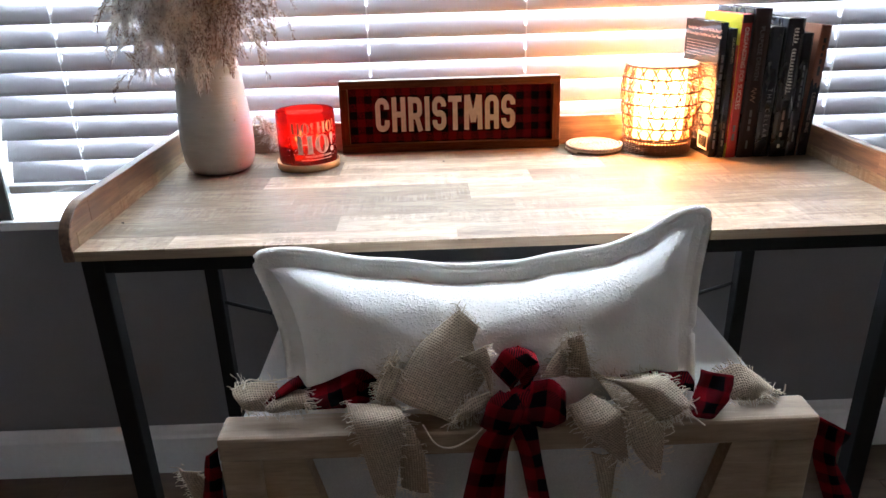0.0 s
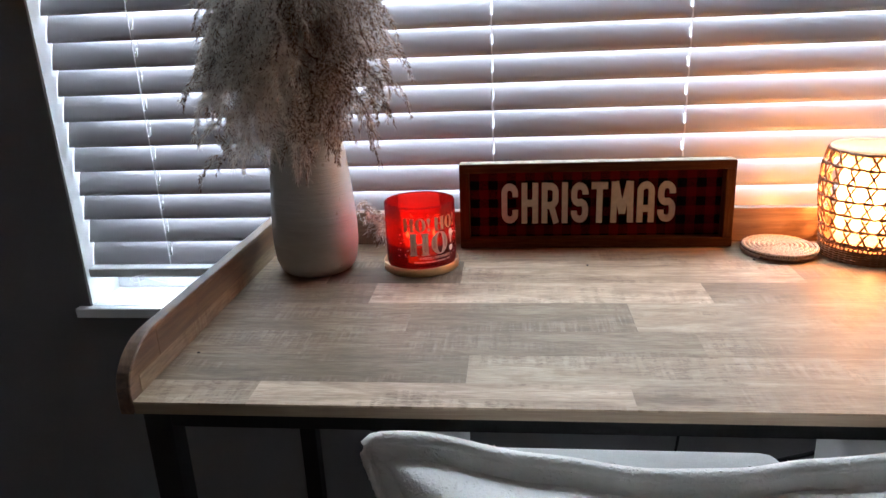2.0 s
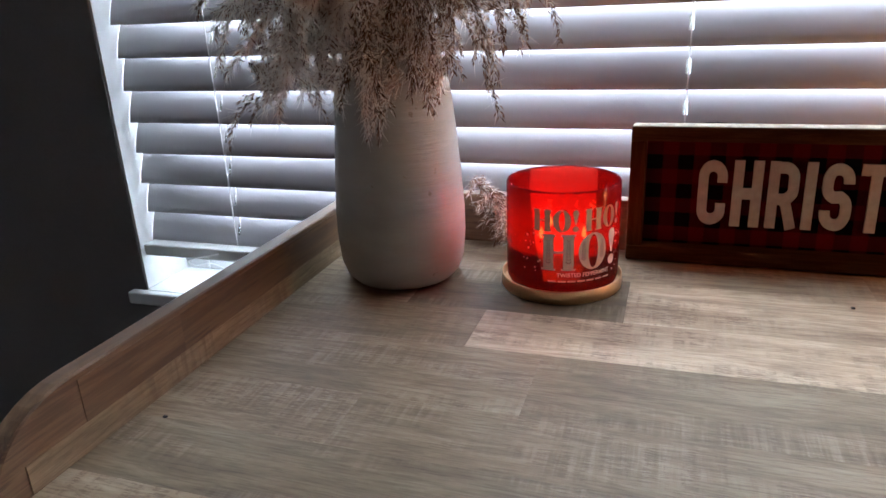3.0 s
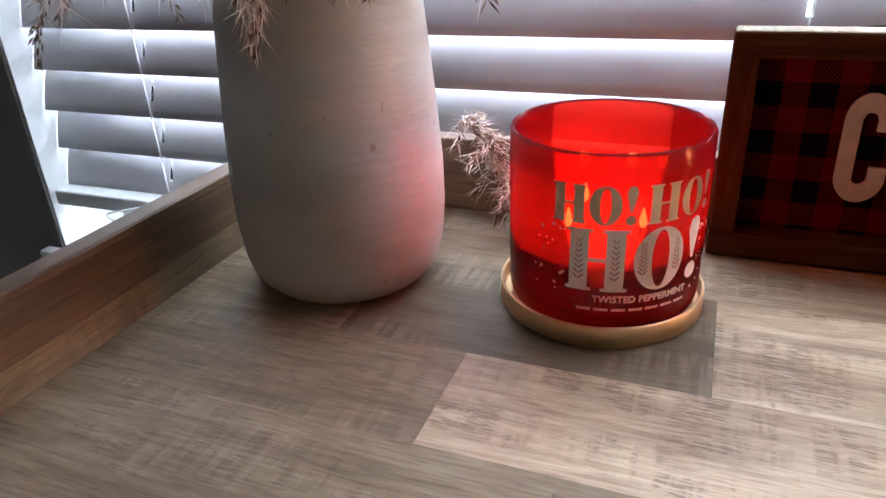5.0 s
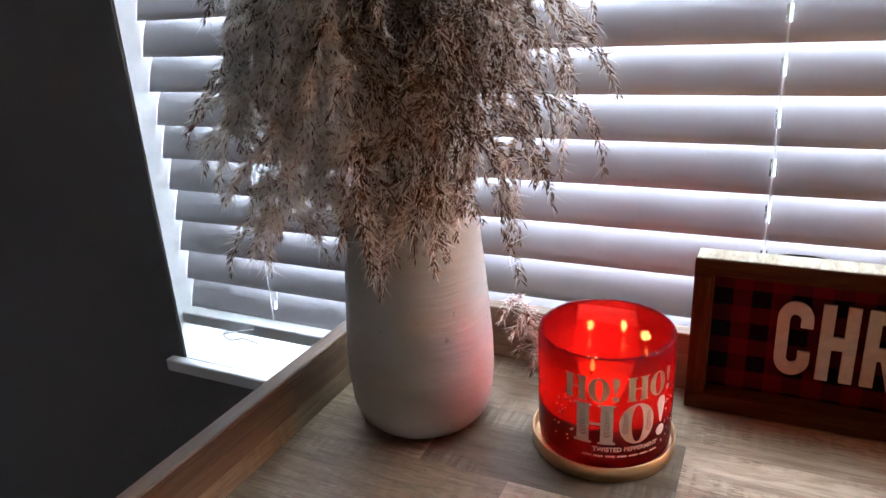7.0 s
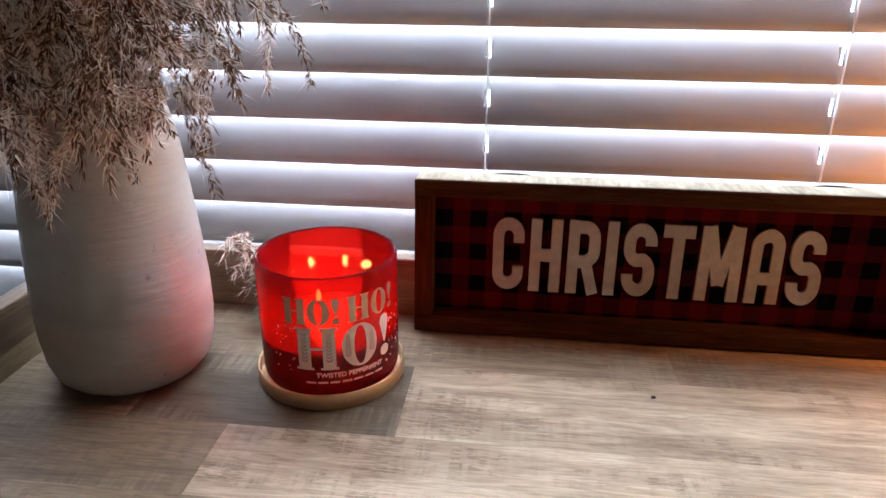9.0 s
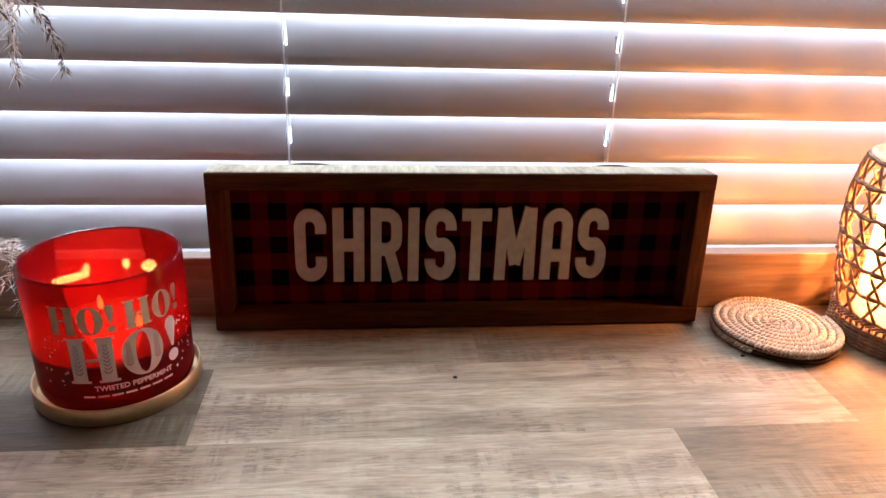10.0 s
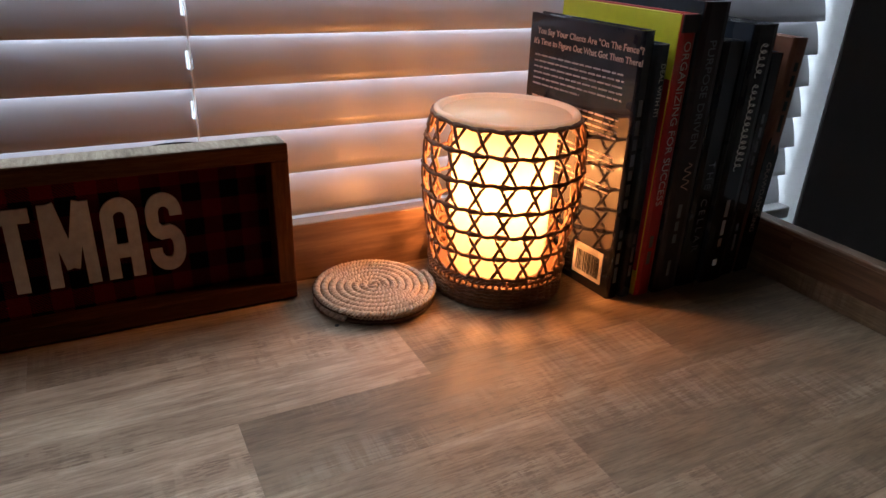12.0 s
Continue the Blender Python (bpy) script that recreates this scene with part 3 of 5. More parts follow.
dpart("brace", tube([(DL + 0.026, 0.472, 0.12), (DR - 0.043, 0.475, 0.445)], 0.004, seg=8), BLACK, smooth=True)

# ---- the vase ----
vase = thing("vase", pose(-0.362, 0.382, DZ), "tall cream glazed ceramic vase standing on the desk", "vase")
outer = [(0.0, 0.001), (0.043, 0.0005), (0.049, 0.003), (0.0555, 0.010), (0.0595, 0.022), (0.0618, 0.045), (0.0616, 0.070), (0.0594, 0.105), (0.0564, 0.140), (0.0538, 0.168), (0.0512, 0.186), (0.0472, 0.202), (0.042, 0.215), (0.0385, 0.224), (0.0365, 0.231), (0.0375, 0.240)]
inner = [(0.0345, 0.2405), (0.0330, 0.231), (0.036, 0.219), (0.043, 0.200), (0.047, 0.18), (0.053, 0.12), (0.055, 0.03), (0.0, 0.012)]
body = lathe(outer + inner, 72)
for v in body.verts:
    k = 1 + 0.006 * math.sin(v.co.z * 95) * (0.4 + 0.6 * noise.noise(v.co * 22))
    v.co.x *= k
    v.co.y *= k
part("body", body, GLAZE, vase, "cream glazed body with throwing rings", True)
part("lip", lathe([(0.0355, 0.2385), (0.0385, 0.2395), (0.0390, 0.2425), (0.0365, 0.2445), (0.0338, 0.2425)], 48), GLAZE, vase, smooth=True)

# ---- the candle ----
CX, CY = -0.208, 0.393
lid = thing("candle_lid", pose(CX - 0.001, CY + 0.0015, DZ), "brushed gold candle lid lying under the jar", "candle lid")
part("disc", lathe([(0, 0.0002), (0.0528, 0.0002), (0.0528, 0.005), (0, 0.005)], 72), GOLD, lid)
part("rim", lathe([(0.0530, 0.0), (0.0547, 0.0), (0.0555, 0.0012), (0.0555, 0.0112), (0.0548, 0.0125), (0.0538, 0.0118), (0.0530, 0.010), (0.0530, 0.0)], 72), GOLD, lid, smooth=True)
candle = thing("jar_candle", pose(CX, CY, DZ + 0.0052), "lit three-wick candle in printed red glass jar", "candle")
JR, JH = 0.0508, 0.0950
WAXLOW = 0.002
WICKS = ((-0.016, 0.022), (-0.018, -0.015), (0.019, -0.006))
part("glass_jar", lathe([(0, 0.0005), (0.044, 0.0), (0.0485, 0.002), (0.0502, 0.006), (JR, 0.012), (JR, JH - 0.002), (JR - 0.0009, JH), (JR - 0.0026, JH - 0.0008), (JR - 0.003, JH - 0.003), (JR - 0.003, 0.014), (0.044, 0.008), (0, 0.007)], 80), REDGLASS, candle, "translucent red glass jar", True)
part("wax", lathe([(0, 0.0085), (0.042, 0.0085), (0.0465, 0.014), (0.0470, 0.0415 - WAXLOW), (0.0455, 0.0402 - WAXLOW), (0.03, 0.0396 - WAXLOW), (0, 0.0398 - WAXLOW)], 64), WAX, candle, "pale melted candle wax", True)
for fx, fy in WICKS:
    part("wick", tube([(fx, fy, 0.039 - WAXLOW), (fx + 0.0006, fy, 0.043 - WAXLOW), (fx + 0.0014, fy, 0.046 - WAXLOW)], 0.0008, seg=6), WICK, candle)
    part("flame", lathe([(0, 0.0), (0.0013, 0.0012), (0.0020, 0.0032), (0.0019, 0.0055), (0.0012, 0.0085), (0.0005, 0.0108), (0, 0.012)], 16), FIRE, candle, "small orange candle flame", True, m=Matrix.Translation((fx + 0.0012, fy, 0.0435 - WAXLOW)))
    lamp("candle_light", "POINT", pose(CX + fx + 0.001, CY + fy, DZ + 0.0052 + 0.062 - WAXLOW), FLAME, (1.0, 0.40, 0.11), soft=0.004)


def wrapped(bm, radius, turn, z):
    """Bends flat lettering round the jar: turn is the heading of its middle."""
    for v in bm.verts:
        a = turn + v.co.x / radius
        r = radius - v.co.y
        v.co = (r * math.cos(a), r * math.sin(a), z + v.co.z)
    return bm


def on_jar(body, size, turn, z, material, bold=0.0, squeeze=1.0, label=""):
    bm = lettering(body, size, 0.00012, bold, "CENTER", squeeze)
    bmesh.ops.subdivide_edges(bm, edges=[e for e in bm.edges if e.calc_length() > 0.006], cuts=3)
    bmesh.ops.triangulate(bm, faces=bm.faces[:])
    part("scent_name", wrapped(bm, JR + 0.0003, turn, z), material, candle, label)


FACE = radians(-63)


def fat_letter(ch, w, h):
    """A fat-face capital with hairline serifs, in x and z from the lower left."""
    bm = bmesh.new()
    d = 0.00025
    if ch == "H":
        s = 0.30 * w
        for x in (0.06 * w, 0.94 * w - s):
            for k in range(3):
                box((x + s * k / 3, -d, 0), (x + s * (k + 1) / 3, 0, h), bm=bm)
            for k in range(4):
                q = (s + 0.12 * w) / 4
                for z in (0, h - 0.05 * h):
                    box((x - 0.06 * w + q * k, -d * 0.8, z), (x - 0.06 * w + q * (k + 1), 0, z + 0.05 * h), bm=bm)
        box((0.06 * w + s, -d * 0.8, 0.48 * h), (0.5 * w, 0, 0.54 * h), bm=bm)
        box((0.5 * w, -d * 0.8, 0.48 * h), (0.94 * w - s, 0, 0.54 * h), bm=bm)
    elif ch == "O":
        n = 36
        ring = [[bm.verts.new((w / 2 + rx * math.cos(2 * math.pi * i / n), y, h / 2 + rz * math.sin(2 * math.pi * i / n))) for i in range(n)] for rx, rz, y in ((w / 2, h * 0.51, -d), (w * 0.17, h * 0.46, -d))]
        for i in range(n):
            j = (i + 1) % n
            bm.faces.new((ring[0][i], ring[0][j], ring[1][j], ring[1][i]))
    else:
        n = 16
        bm.faces.new([bm.verts.new((x * w, -d, z * h)) for x, z in ((0.42, 0.34), (0.58, 0.34), (0.95, 0.84), (0.8, 0.98), (0.5, 1.02), (0.2, 0.98), (0.05, 0.84))])
        bm.faces.new([bm.verts.new((w / 2 + 0.42 * w * math.cos(2 * math.pi * i / n), -d, 0.13 * h + 0.42 * w * math.sin(2 * math.pi * i / n))) for i in range(n)])
    return bm


def print_word(word, width, height, z, turn, material):
    share = {"H": 1.0, "O": 0.92, "!": 0.36, " ": 0.16}
    unit = width / (sum(share[c] for c in word) + 0.08 * (len(word) - 1))
    x = -width / 2
    for c in word:
        if c != " ":
            bm = fat_letter(c, unit * share[c], height)
            bmesh.ops.translate(bm, vec=(x, 0, 0), verts=bm.verts[:])
            letter = part("printed_letter", wrapped(bm, JR + 0.0002, turn, z), material, candle)
            if height > 0.025 and c in "HO":
                leaf = bmesh.new()
                w = unit * share[c]
                for mid in ((0.21 * w, 0.79 * w) if c == "H" else (0.17 * w, 0.83 * w)):
                    half = 0.085 * w
                    for k in range(8):
                        q = height * (0.18 + 0.085 * k) if c == "H" else height * (0.26 + 0.065 * k)
                        for side in (-1, 1):
                            leaf.faces.new([leaf.verts.new((x + mid + side * px, -0.0004, q + pz)) for px, pz in ((0.0002, 0.0), (half * (1 - 0.07 * k), 0.0022), (half * (1 - 0.07 * k), 0.0031), (0.0002, 0.0012))])
                part("leaf_print", wrapped(leaf, JR + 0.0002, turn, z), LEAFINK, letter)
        x += unit * (share[c] + 0.08)


print_word("HO! HO!", 0.084, 0.0190, 0.0610, FACE, FOIL)
print_word("HO!", 0.072, 0.0325, 0.0260, FACE + 0.03, CREAMINK)
on_jar("TWISTED PEPPERMINT", 0.0050, FACE + 0.08, 0.0215, CREAMINK, 0.0001)
bars = bmesh.new()
for k in range(7):
    a0 = FACE + (k - 3.5) * 0.165 + 0.02
    seg = [(a0 + 0.135 * i / 4) for i in range(5)]
    for a, b in zip(seg, seg[1:]):
        r = JR + 0.0003
        bars.faces.new([bars.verts.new((r * math.cos(q), r * math.sin(q), z)) for q, z in ((a, 0.0152), (b, 0.0152), (b, 0.0166), (a, 0.0166))])
part("fine_print", bars, CREAMINK, candle)
dots = bmesh.new()
rng = random.Random(5)
for k in range(46):
    a = FACE + rng.choice((-1, 1)) * rng.uniform(0.62, 1.05)
    z = rng.uniform(0.020, 0.058)
    r, q = JR + 0.0003, rng.uniform(0.0004, 0.0011)
    dots.faces.new([dots.verts.new((r * math.cos(a + q / r * math.cos(t)), r * math.sin(a + q / r * math.cos(t)), z + q * math.sin(t))) for t in [math.pi / 4 * i for i in range(8)]])
tagged(part("printed_snow", dots, CREAMINK, candle), kind="stuff")

# ---- the sign ----
SW, SH, SD = 0.410, 0.1325, 0.030
sign = thing("christmas_sign", Matrix.Translation((0.050, 0.4905, DZ)) @ pose(0, 0, 0, -3.5, 0, 0), "wooden box sign reading CHRISTMAS on buffalo check panel", "sign")
FW = 0.0145


def sign_board(name, lo, hi, material=FRAMEWOOD, turn=False):
    lo, hi = Vector(lo), Vector(hi)
    mid = (lo + hi) / 2
    m = Matrix.Translation(mid)
    if turn:
        m = m @ pose(0, 0, 0, 0, -90)
    bm = box(lo - mid, hi - mid, 0.0012)
    if turn:
        bmesh.ops.transform(bm, matrix=pose(0, 0, 0, 0, 90), verts=bm.verts[:])
    return part(name, bm, material, sign, m=m)


sign_board("frame_board", (-SW / 2, -SD, 0), (SW / 2, 0, FW))
sign_board("frame_board", (-SW / 2, -SD, SH - FW), (SW / 2, 0, SH - 0.0007))
sign_board("frame_board", (-SW / 2, -SD + 0.0004, FW), (-SW / 2 + FW, -0.0004, SH - FW), turn=True)
sign_board("frame_board", (SW / 2 - FW, -SD + 0.0004, FW), (SW / 2, -0.0004, SH - FW), turn=True)
tagged(sign_board("top_edge", (-SW / 2 + 0.0005, -SD + 0.0018, SH - 0.0022), (SW / 2 - 0.0005, -0.0004, SH), SAWN), "rough-sawn pale upper edge")
part("check_panel", box((-SW / 2 + FW, -0.010, FW), (SW / 2 - FW, -0.005, SH - FW)), CHECK, sign, "red and black buffalo check panel")
for x in (-0.128, 0.125):
    bm = tube(spline([(x - 0.020, 0.0012, SH - 0.002), (x - 0.008, 0.0015, SH - 0.0003), (x + 0.008, 0.0015, SH - 0.0003), (x + 0.020, 0.0012, SH - 0.002)], 5), 0.0009, seg=6)
    part("hanger", bm, BLACK, sign, "black wire picture hanger")


def arc(cx, cy, rx, ry, a0, a1, n=8):
    return [(cx + rx * math.cos(radians(a0 + (a1 - a0) * i / n)), cy + ry * math.sin(radians(a0 + (a1 - a0) * i / n))) for i in range(n + 1)]


def glyph(ch, s=0.185):
    """Centre lines of a narrow block letter, one unit high, and its width."""
    e, w = s / 2, 0.50
    l, r, b, t = e, w - e, e, 1 - e
    k = 0.155
    if ch == "C":
        return [[(r, 0.66), (r, t - k)] + arc(r - k, t - k, k, k, 0, 90) + arc(l + k, t - k, k, k, 90, 180) + arc(l + k, b + k, k, k, 180, 270) + arc(r - k, b + k, k, k, 270, 360) + [(r, 0.34)]], w
    if ch == "H":
        return [[(l, 0), (l, 1)], [(r, 0), (r, 1)], [(l, 0.5), (r, 0.5)]], w
    if ch == "R":
        return [[(l, 0), (l, 1)], [(l, t)] + arc(r - k, t - k, k, k, 90, 0) + arc(r - k, 0.44 + k, k, k, 0, -90) + [(l, 0.44)], [(0.29, 0.44), (r + 0.02, 0)]], w
    if ch == "I":
        return [[(l, 0), (l, 1)]], s
    if ch == "S":
        return [[(r, 0.70), (r, t - k)] + arc(r - k, t - k, k, k, 0, 90) + arc(l + k, t - k, k, k, 90, 180) + arc(l + k, 0.5 + k * 0.9, k, k, 180, 250, 5) + arc(r - k, 0.5 - k * 0.9, k, k, 70, 0, 5) + arc(r - k, b + k, k, k, 0, -90) + arc(l + k, b + k, k, k, 270, 180) + [(l, 0.30)]], w
    if ch == "T":
        return [[(0, t), (0.46, t)], [(0.23, t), (0.23, 0)]], 0.46
    if ch == "M":
        return [[(l, 0), (l + 0.015, 1)], [(l + 0.04, 1), (0.33, 0.22)], [(0.33, 0.22), (0.66 - l - 0.04, 1)], [(0.66 - l, 0), (0.66 - l - 0.015, 1)]], 0.66
    return [[(l, 0), (l, t - k)] + arc(l + k, t - k, k, k, 180, 90) + arc(r - k, t - k, k, k, 90, 0) + [(r, 0)], [(l, 0.34), (r, 0.34)]], w


def letter_mesh(ch, height, depth):
    lines, w = glyph(ch)
    bm = bmesh.new()
    hw = 0.083
    for q, line in enumerate(lines):
        pts = [Vector((x, y, 0)) for x, y in line]
        pts = [p for i, p in enumerate(pts) if i == 0 or (p - pts[i - 1]).length > 1e-4]
        rows = []
        for i, p in enumerate(pts):
            a = (p - pts[i - 1]).normalized() if i else (pts[1] - p).normalized()
            b = (pts[i + 1] - p).normalized() if i < len(pts) - 1 else a
            d = (a + b).normalized()
            nrm = Vector((-d.y, d.x, 0)) * (hw / max(0.5, d.dot(a)))
            rough = 0.006 * math.sin(17 * p.x + 23 * p.y + q)
            rows.append((p + nrm * (1 + rough * 6), p - nrm * (1 - rough * 6)))
        d0 = depth + q * 0.00008
        top = [[bm.verts.new((v.x * height, -d0, v.y * height)) for v in row] for row in rows]
        low = [[bm.verts.new((v.x * height, 0, v.y * height)) for v in row] for row in rows]
        for i in range(len(rows) - 1):
            bm.faces.new((top[i][0], top[i][1], top[i + 1][1], top[i + 1][0]))
            bm.faces.new((top[i][0], top[i + 1][0], low[i + 1][0], low[i][0]))
            bm.faces.new((top[i][1], low[i][1], low[i + 1][1], top[i + 1][1]))
        bm.faces.new((top[0][0], low[0][0], low[0][1], top[0][1]))
        bm.faces.new((top[-1][1], low[-1][1], low[-1][0], top[-1][0]))
    bmesh.ops.recalc_face_normals(bm, faces=bm.faces[:])
    return bm, w * height


LH = 0.0640
gap = 0.0052
word = "CHRISTMAS"
total = sum(glyph(c)[1] * LH for c in word) + gap * (len(word) - 1)
stretch = 0.265 / total
x = -0.1415
for c in word:
    bm, w = letter_mesh(c, LH, 0.0028)
    for v in bm.verts:
        v.co.x *= stretch
    part("letter", bm, LETTER, sign, m=Matrix.Translation((x, -0.0101, 0.0352)))
    x += (w + gap) * stretch

# ---- the coasters ----
def coaster_mesh():
    """A round of braided grass, coiled outwards."""
    bm = bmesh.new()
    turns, r0, r1, n = 7.5, 0.002, 0.0515, 1000
    for strand in (0, 1):
        pts = []
        for i in range(n):
            f = (i / (n - 1)) ** 0.5
            r = r0 + (r1 - r0) * f
            a = 2 * math.pi * turns * f
            w = 2 * math.pi * i / 5.2 + math.pi * strand
            rr = r + 0.0018 * math.cos(w)
            pts.append((rr * math.cos(a), rr * math.sin(a), 0.0038 + 0.0019 * math.sin(w)))
        tube(pts, 0.0014, bm, 5)
    return finish("braid", bm, SEAGRASS, True)


braid = coaster_mesh()
# dark disc under the coils, stands for the shade between strands
backing = finish("backing", lathe([(0, 0.0009), (0.0505, 0.0009), (0.0515, 0.003), (0.0505, 0.0036), (0, 0.0036)], 48), SEAGRASS_GAPS, True)
for z, dx, dy, rz in ((0.0, 0.0015, 0.0, 40), (0.0068, -0.001, -0.001, 190)):
    c = thing("woven_coaster", pose(0.3155 + dx, 0.4400 + dy, DZ + z, 0, 0, rz), "round braided seagrass coaster, stacked in a pair on the desk", "coaster", "stacked coasters")
    b = new("braid", braid)
    b.parent = c
    b = new("backing", backing)
    b.parent = c

# ---- the wax warmer ----
warmer = thing("wax_warmer", pose(0.4292, 0.4290, DZ) @ Matrix.Diagonal((0.975, 0.975, 0.965, 1)), "glowing wax warmer lamp in woven rattan cage", "lamp")
LEVELS = (0.0285, 0.0490, 0.0710, 0.0925, 0.1155, 0.1390, 0.1590)
GIRTH = (0.0600, 0.0625, 0.0660, 0.0688, 0.0697, 0.0680, 0.0628)


def belly(z):
    """Radius of the cage at a height above the desk."""
    for i in range(6):
        if z <= LEVELS[i + 1] or i == 5:
            f = min(1, max(0, (z - LEVELS[i]) / (LEVELS[i + 1] - LEVELS[i])))
            return GIRTH[i] + (GIRTH[i + 1] - GIRTH[i]) * f


part("shade", lathe([(0.0445, 0.0207), (0.0447, 0.06), (0.0448, 0.12), (0.0446, 0.1555), (0.0434, 0.1555), (0.0436, 0.12), (0.0435, 0.06), (0.0433, 0.0207)], 64), FROST, warmer, "frosted inner shade lit from inside", True)
part("wax_dish", lathe([(0, 0.1572), (0.042, 0.1572), (0.0545, 0.1590), (0.0568, 0.1625), (0.0585, 0.1638), (0.0610, 0.1636), (0.0622, 0.1622), (0.0622, 0.1602), (0.058, 0.1572), (0.05, 0.1558), (0, 0.1556)], 64), DISH, warmer, "frosted glass wax dish", True)
part("melted_wax", lathe([(0, 0.1604), (0.0545, 0.1604), (0.0550, 0.1598), (0, 0.1596)], 48), MELT, warmer, "pool of pale wax", True)
NS = 18
for i, z in enumerate(LEVELS):
    pts = []
    for k in range(216):
        a = 2 * math.pi * k / 216
        r = belly(z) + 0.0007 * math.sin(2 * NS * a + i) + 0.0004 * math.sin(5 * a + i)
        pts.append((r * math.cos(a), r * math.sin(a), z + 0.0004 * math.sin(NS * a + i) + 0.0005 * math.sin(3 * a + 2 * i)))
    part("hoop", tube(pts, lambda f: 0.0017 + 0.0009 * abs(math.cos(math.pi * NS * f)) ** 8, seg=6, closed=True), RATTAN, warmer, smooth=True)
rng = random.Random(14)
for i in range(NS):
    lean = [rng.uniform(-0.03, 0.03) + 0.02 * q for q in range(7)]
    for sense in (1, -1):
        pts = []
        for q in range(6):
            for k in range(4 if q < 5 else 5):
                f = k / 4
                z = LEVELS[q] + (LEVELS[q + 1] - LEVELS[q]) * f
                swing = sense * (1 if q % 2 == 0 else -1) * 0.27 * (1 - 2 * f)
                a = 2 * math.pi / NS * (i + lean[q] * (1 - f) + lean[q + 1] * f + swing)
                r = belly(z) + 0.0012 * sense * math.sin(math.pi * (q + f))
                pts.append((r * math.cos(a), r * math.sin(a), z))
        part("strand", tube(pts, 0.0015, seg=5), RATTAN, warmer, smooth=True)
part("base_core", lathe([(0, 0.0005), (0.0565, 0.0005), (0.0565, 0.0205), (0, 0.0205)], 48), RATTAN, warmer)
for j in range(6):
    z = 0.0022 + 0.0034 * j
    for ph in (0, math.pi):
        pts = [((0.0592 + 0.0018 * math.sin(22 * a + ph + math.pi * j)) * math.cos(a), (0.0592 + 0.0018 * math.sin(22 * a + ph + math.pi * j)) * math.sin(a), z) for a in [2 * math.pi * k / 132 for k in range(132)]]
        part("base_weave", tube(pts, 0.0017, None, 5, closed=True), RATTAN, warmer, smooth=True)
for k in range(64):
    a = 2 * math.pi * k / 64
    r = 0.0597 + 0.0008 * (k % 2)
    part("base_post", tube([(r * math.cos(a), r * math.sin(a), 0.0175), ((r + 0.0008) * math.cos(a + 0.02), (r + 0.0008) * math.sin(a + 0.02), 0.0255)], 0.0013, seg=5), RATTAN, warmer, smooth=True)
rim = bmesh.new()
for ph in (0, math.pi):
    pts = [((0.0612 + 0.0014 * math.cos(40 * a + ph)) * math.cos(a), (0.0612 + 0.0014 * math.cos(40 * a + ph)) * math.sin(a), 0.0255 + 0.0012 * math.sin(40 * a + ph)) for a in [2 * math.pi * k / 240 for k in range(240)]]
    tube(pts, 0.0012, rim, 5, closed=True)
part("braided_rim", rim, RATTAN, warmer, smooth=True)
part("bulb", lathe([(0, 0.114), (0.007, 0.112), (0.0125, 0.104), (0.0138, 0.096), (0.0115, 0.087), (0.006, 0.080), (0.0055, 0.06), (0, 0.06)], 20), glow("bulb_filament", (1.0, 0.62, 0.28), 30.0), warmer, "small warm bulb", True).visible_shadow = False

# ---- the books ----
def book(x, width, height, depth, turn, lean, cover, y=0.372, left=None, label="", spine_text=(), pages=True):
    """A closed book standing upright, spine towards -y; x is the left edge of its spine."""
    bk = thing("book", Matrix.Translation((x - 0.005, y - 0.011, DZ)) @ pose(0, 0, 0, 0, lean, turn), label, "book", "row of books on the desk")
    t = 0.0016
    part("cover_board", box((0, 0.002, 0), (t, depth, height), 0.0006, segments=1), left or cover, bk)
    part("cover_board", box((width - t, 0.002, 0), (width, depth, height), 0.0006, segments=1), cover, bk)
    sp = [(0, 0.004), (0.0006, 0.0012), (width * 0.2, 0.0), (width * 0.8, 0.0), (width - 0.0006, 0.0012), (width, 0.004), (width - t, 0.004), (t, 0.004)]
    bm = bmesh.new()
    lo = [bm.verts.new((a, b, 0)) for a, b in sp]
    hi = [bm.verts.new((a, b, height)) for a, b in sp]
    for i in range(len(sp)):
        bm.faces.new((lo[i], lo[(i + 1) % len(sp)], hi[(i + 1) % len(sp)], hi[i]))
    bm.faces.new(lo[::-1])
    bm.faces.new(hi)
    bmesh.ops.recalc_face_normals(bm, faces=bm.faces[:])
    part("spine", bm, cover, bk)
    part("page_block", box((t, 0.0042, 0.003), (width - t, depth - 0.003, height - 0.003)), PAPER, bk, "cream paper pages")
    for words, size, up, material, bold in spine_text:
        if isinstance(words, str):
            wm = lettering(words, size, 0.0001, bold, "CENTER")
            bmesh.ops.transform(wm, matrix=Matrix.Translation((width / 2, -0.0003, up)) @ pose(0, 0, 0, 0, 90), verts=wm.verts[:])
        else:
            wm = bmesh.new()
            z = up - words / 2
            while z < up + words / 2 - 0.004:
                k = 0.006 + 0.011 * ((z * 7919) % 1)
                box((width / 2 - size * 0.35, -0.0004, z), (width / 2 + size * 0.35, 0.0001, min(up + words / 2, z + k)), bm=wm)
                z += k + 0.0035
        part("spine_print", wm, material, bk)
    return bk


b1 = book(0.505, 0.0135, 0.227, 0.132, 5, -1.0, BOOKBLACK, 0.366, label="black hardback book with printed back cover and barcode", spine_text=((0.09, 0.006, 0.13, INKGREY, 0), (0.05, 0.005, 0.04, INKGREY, 0)))


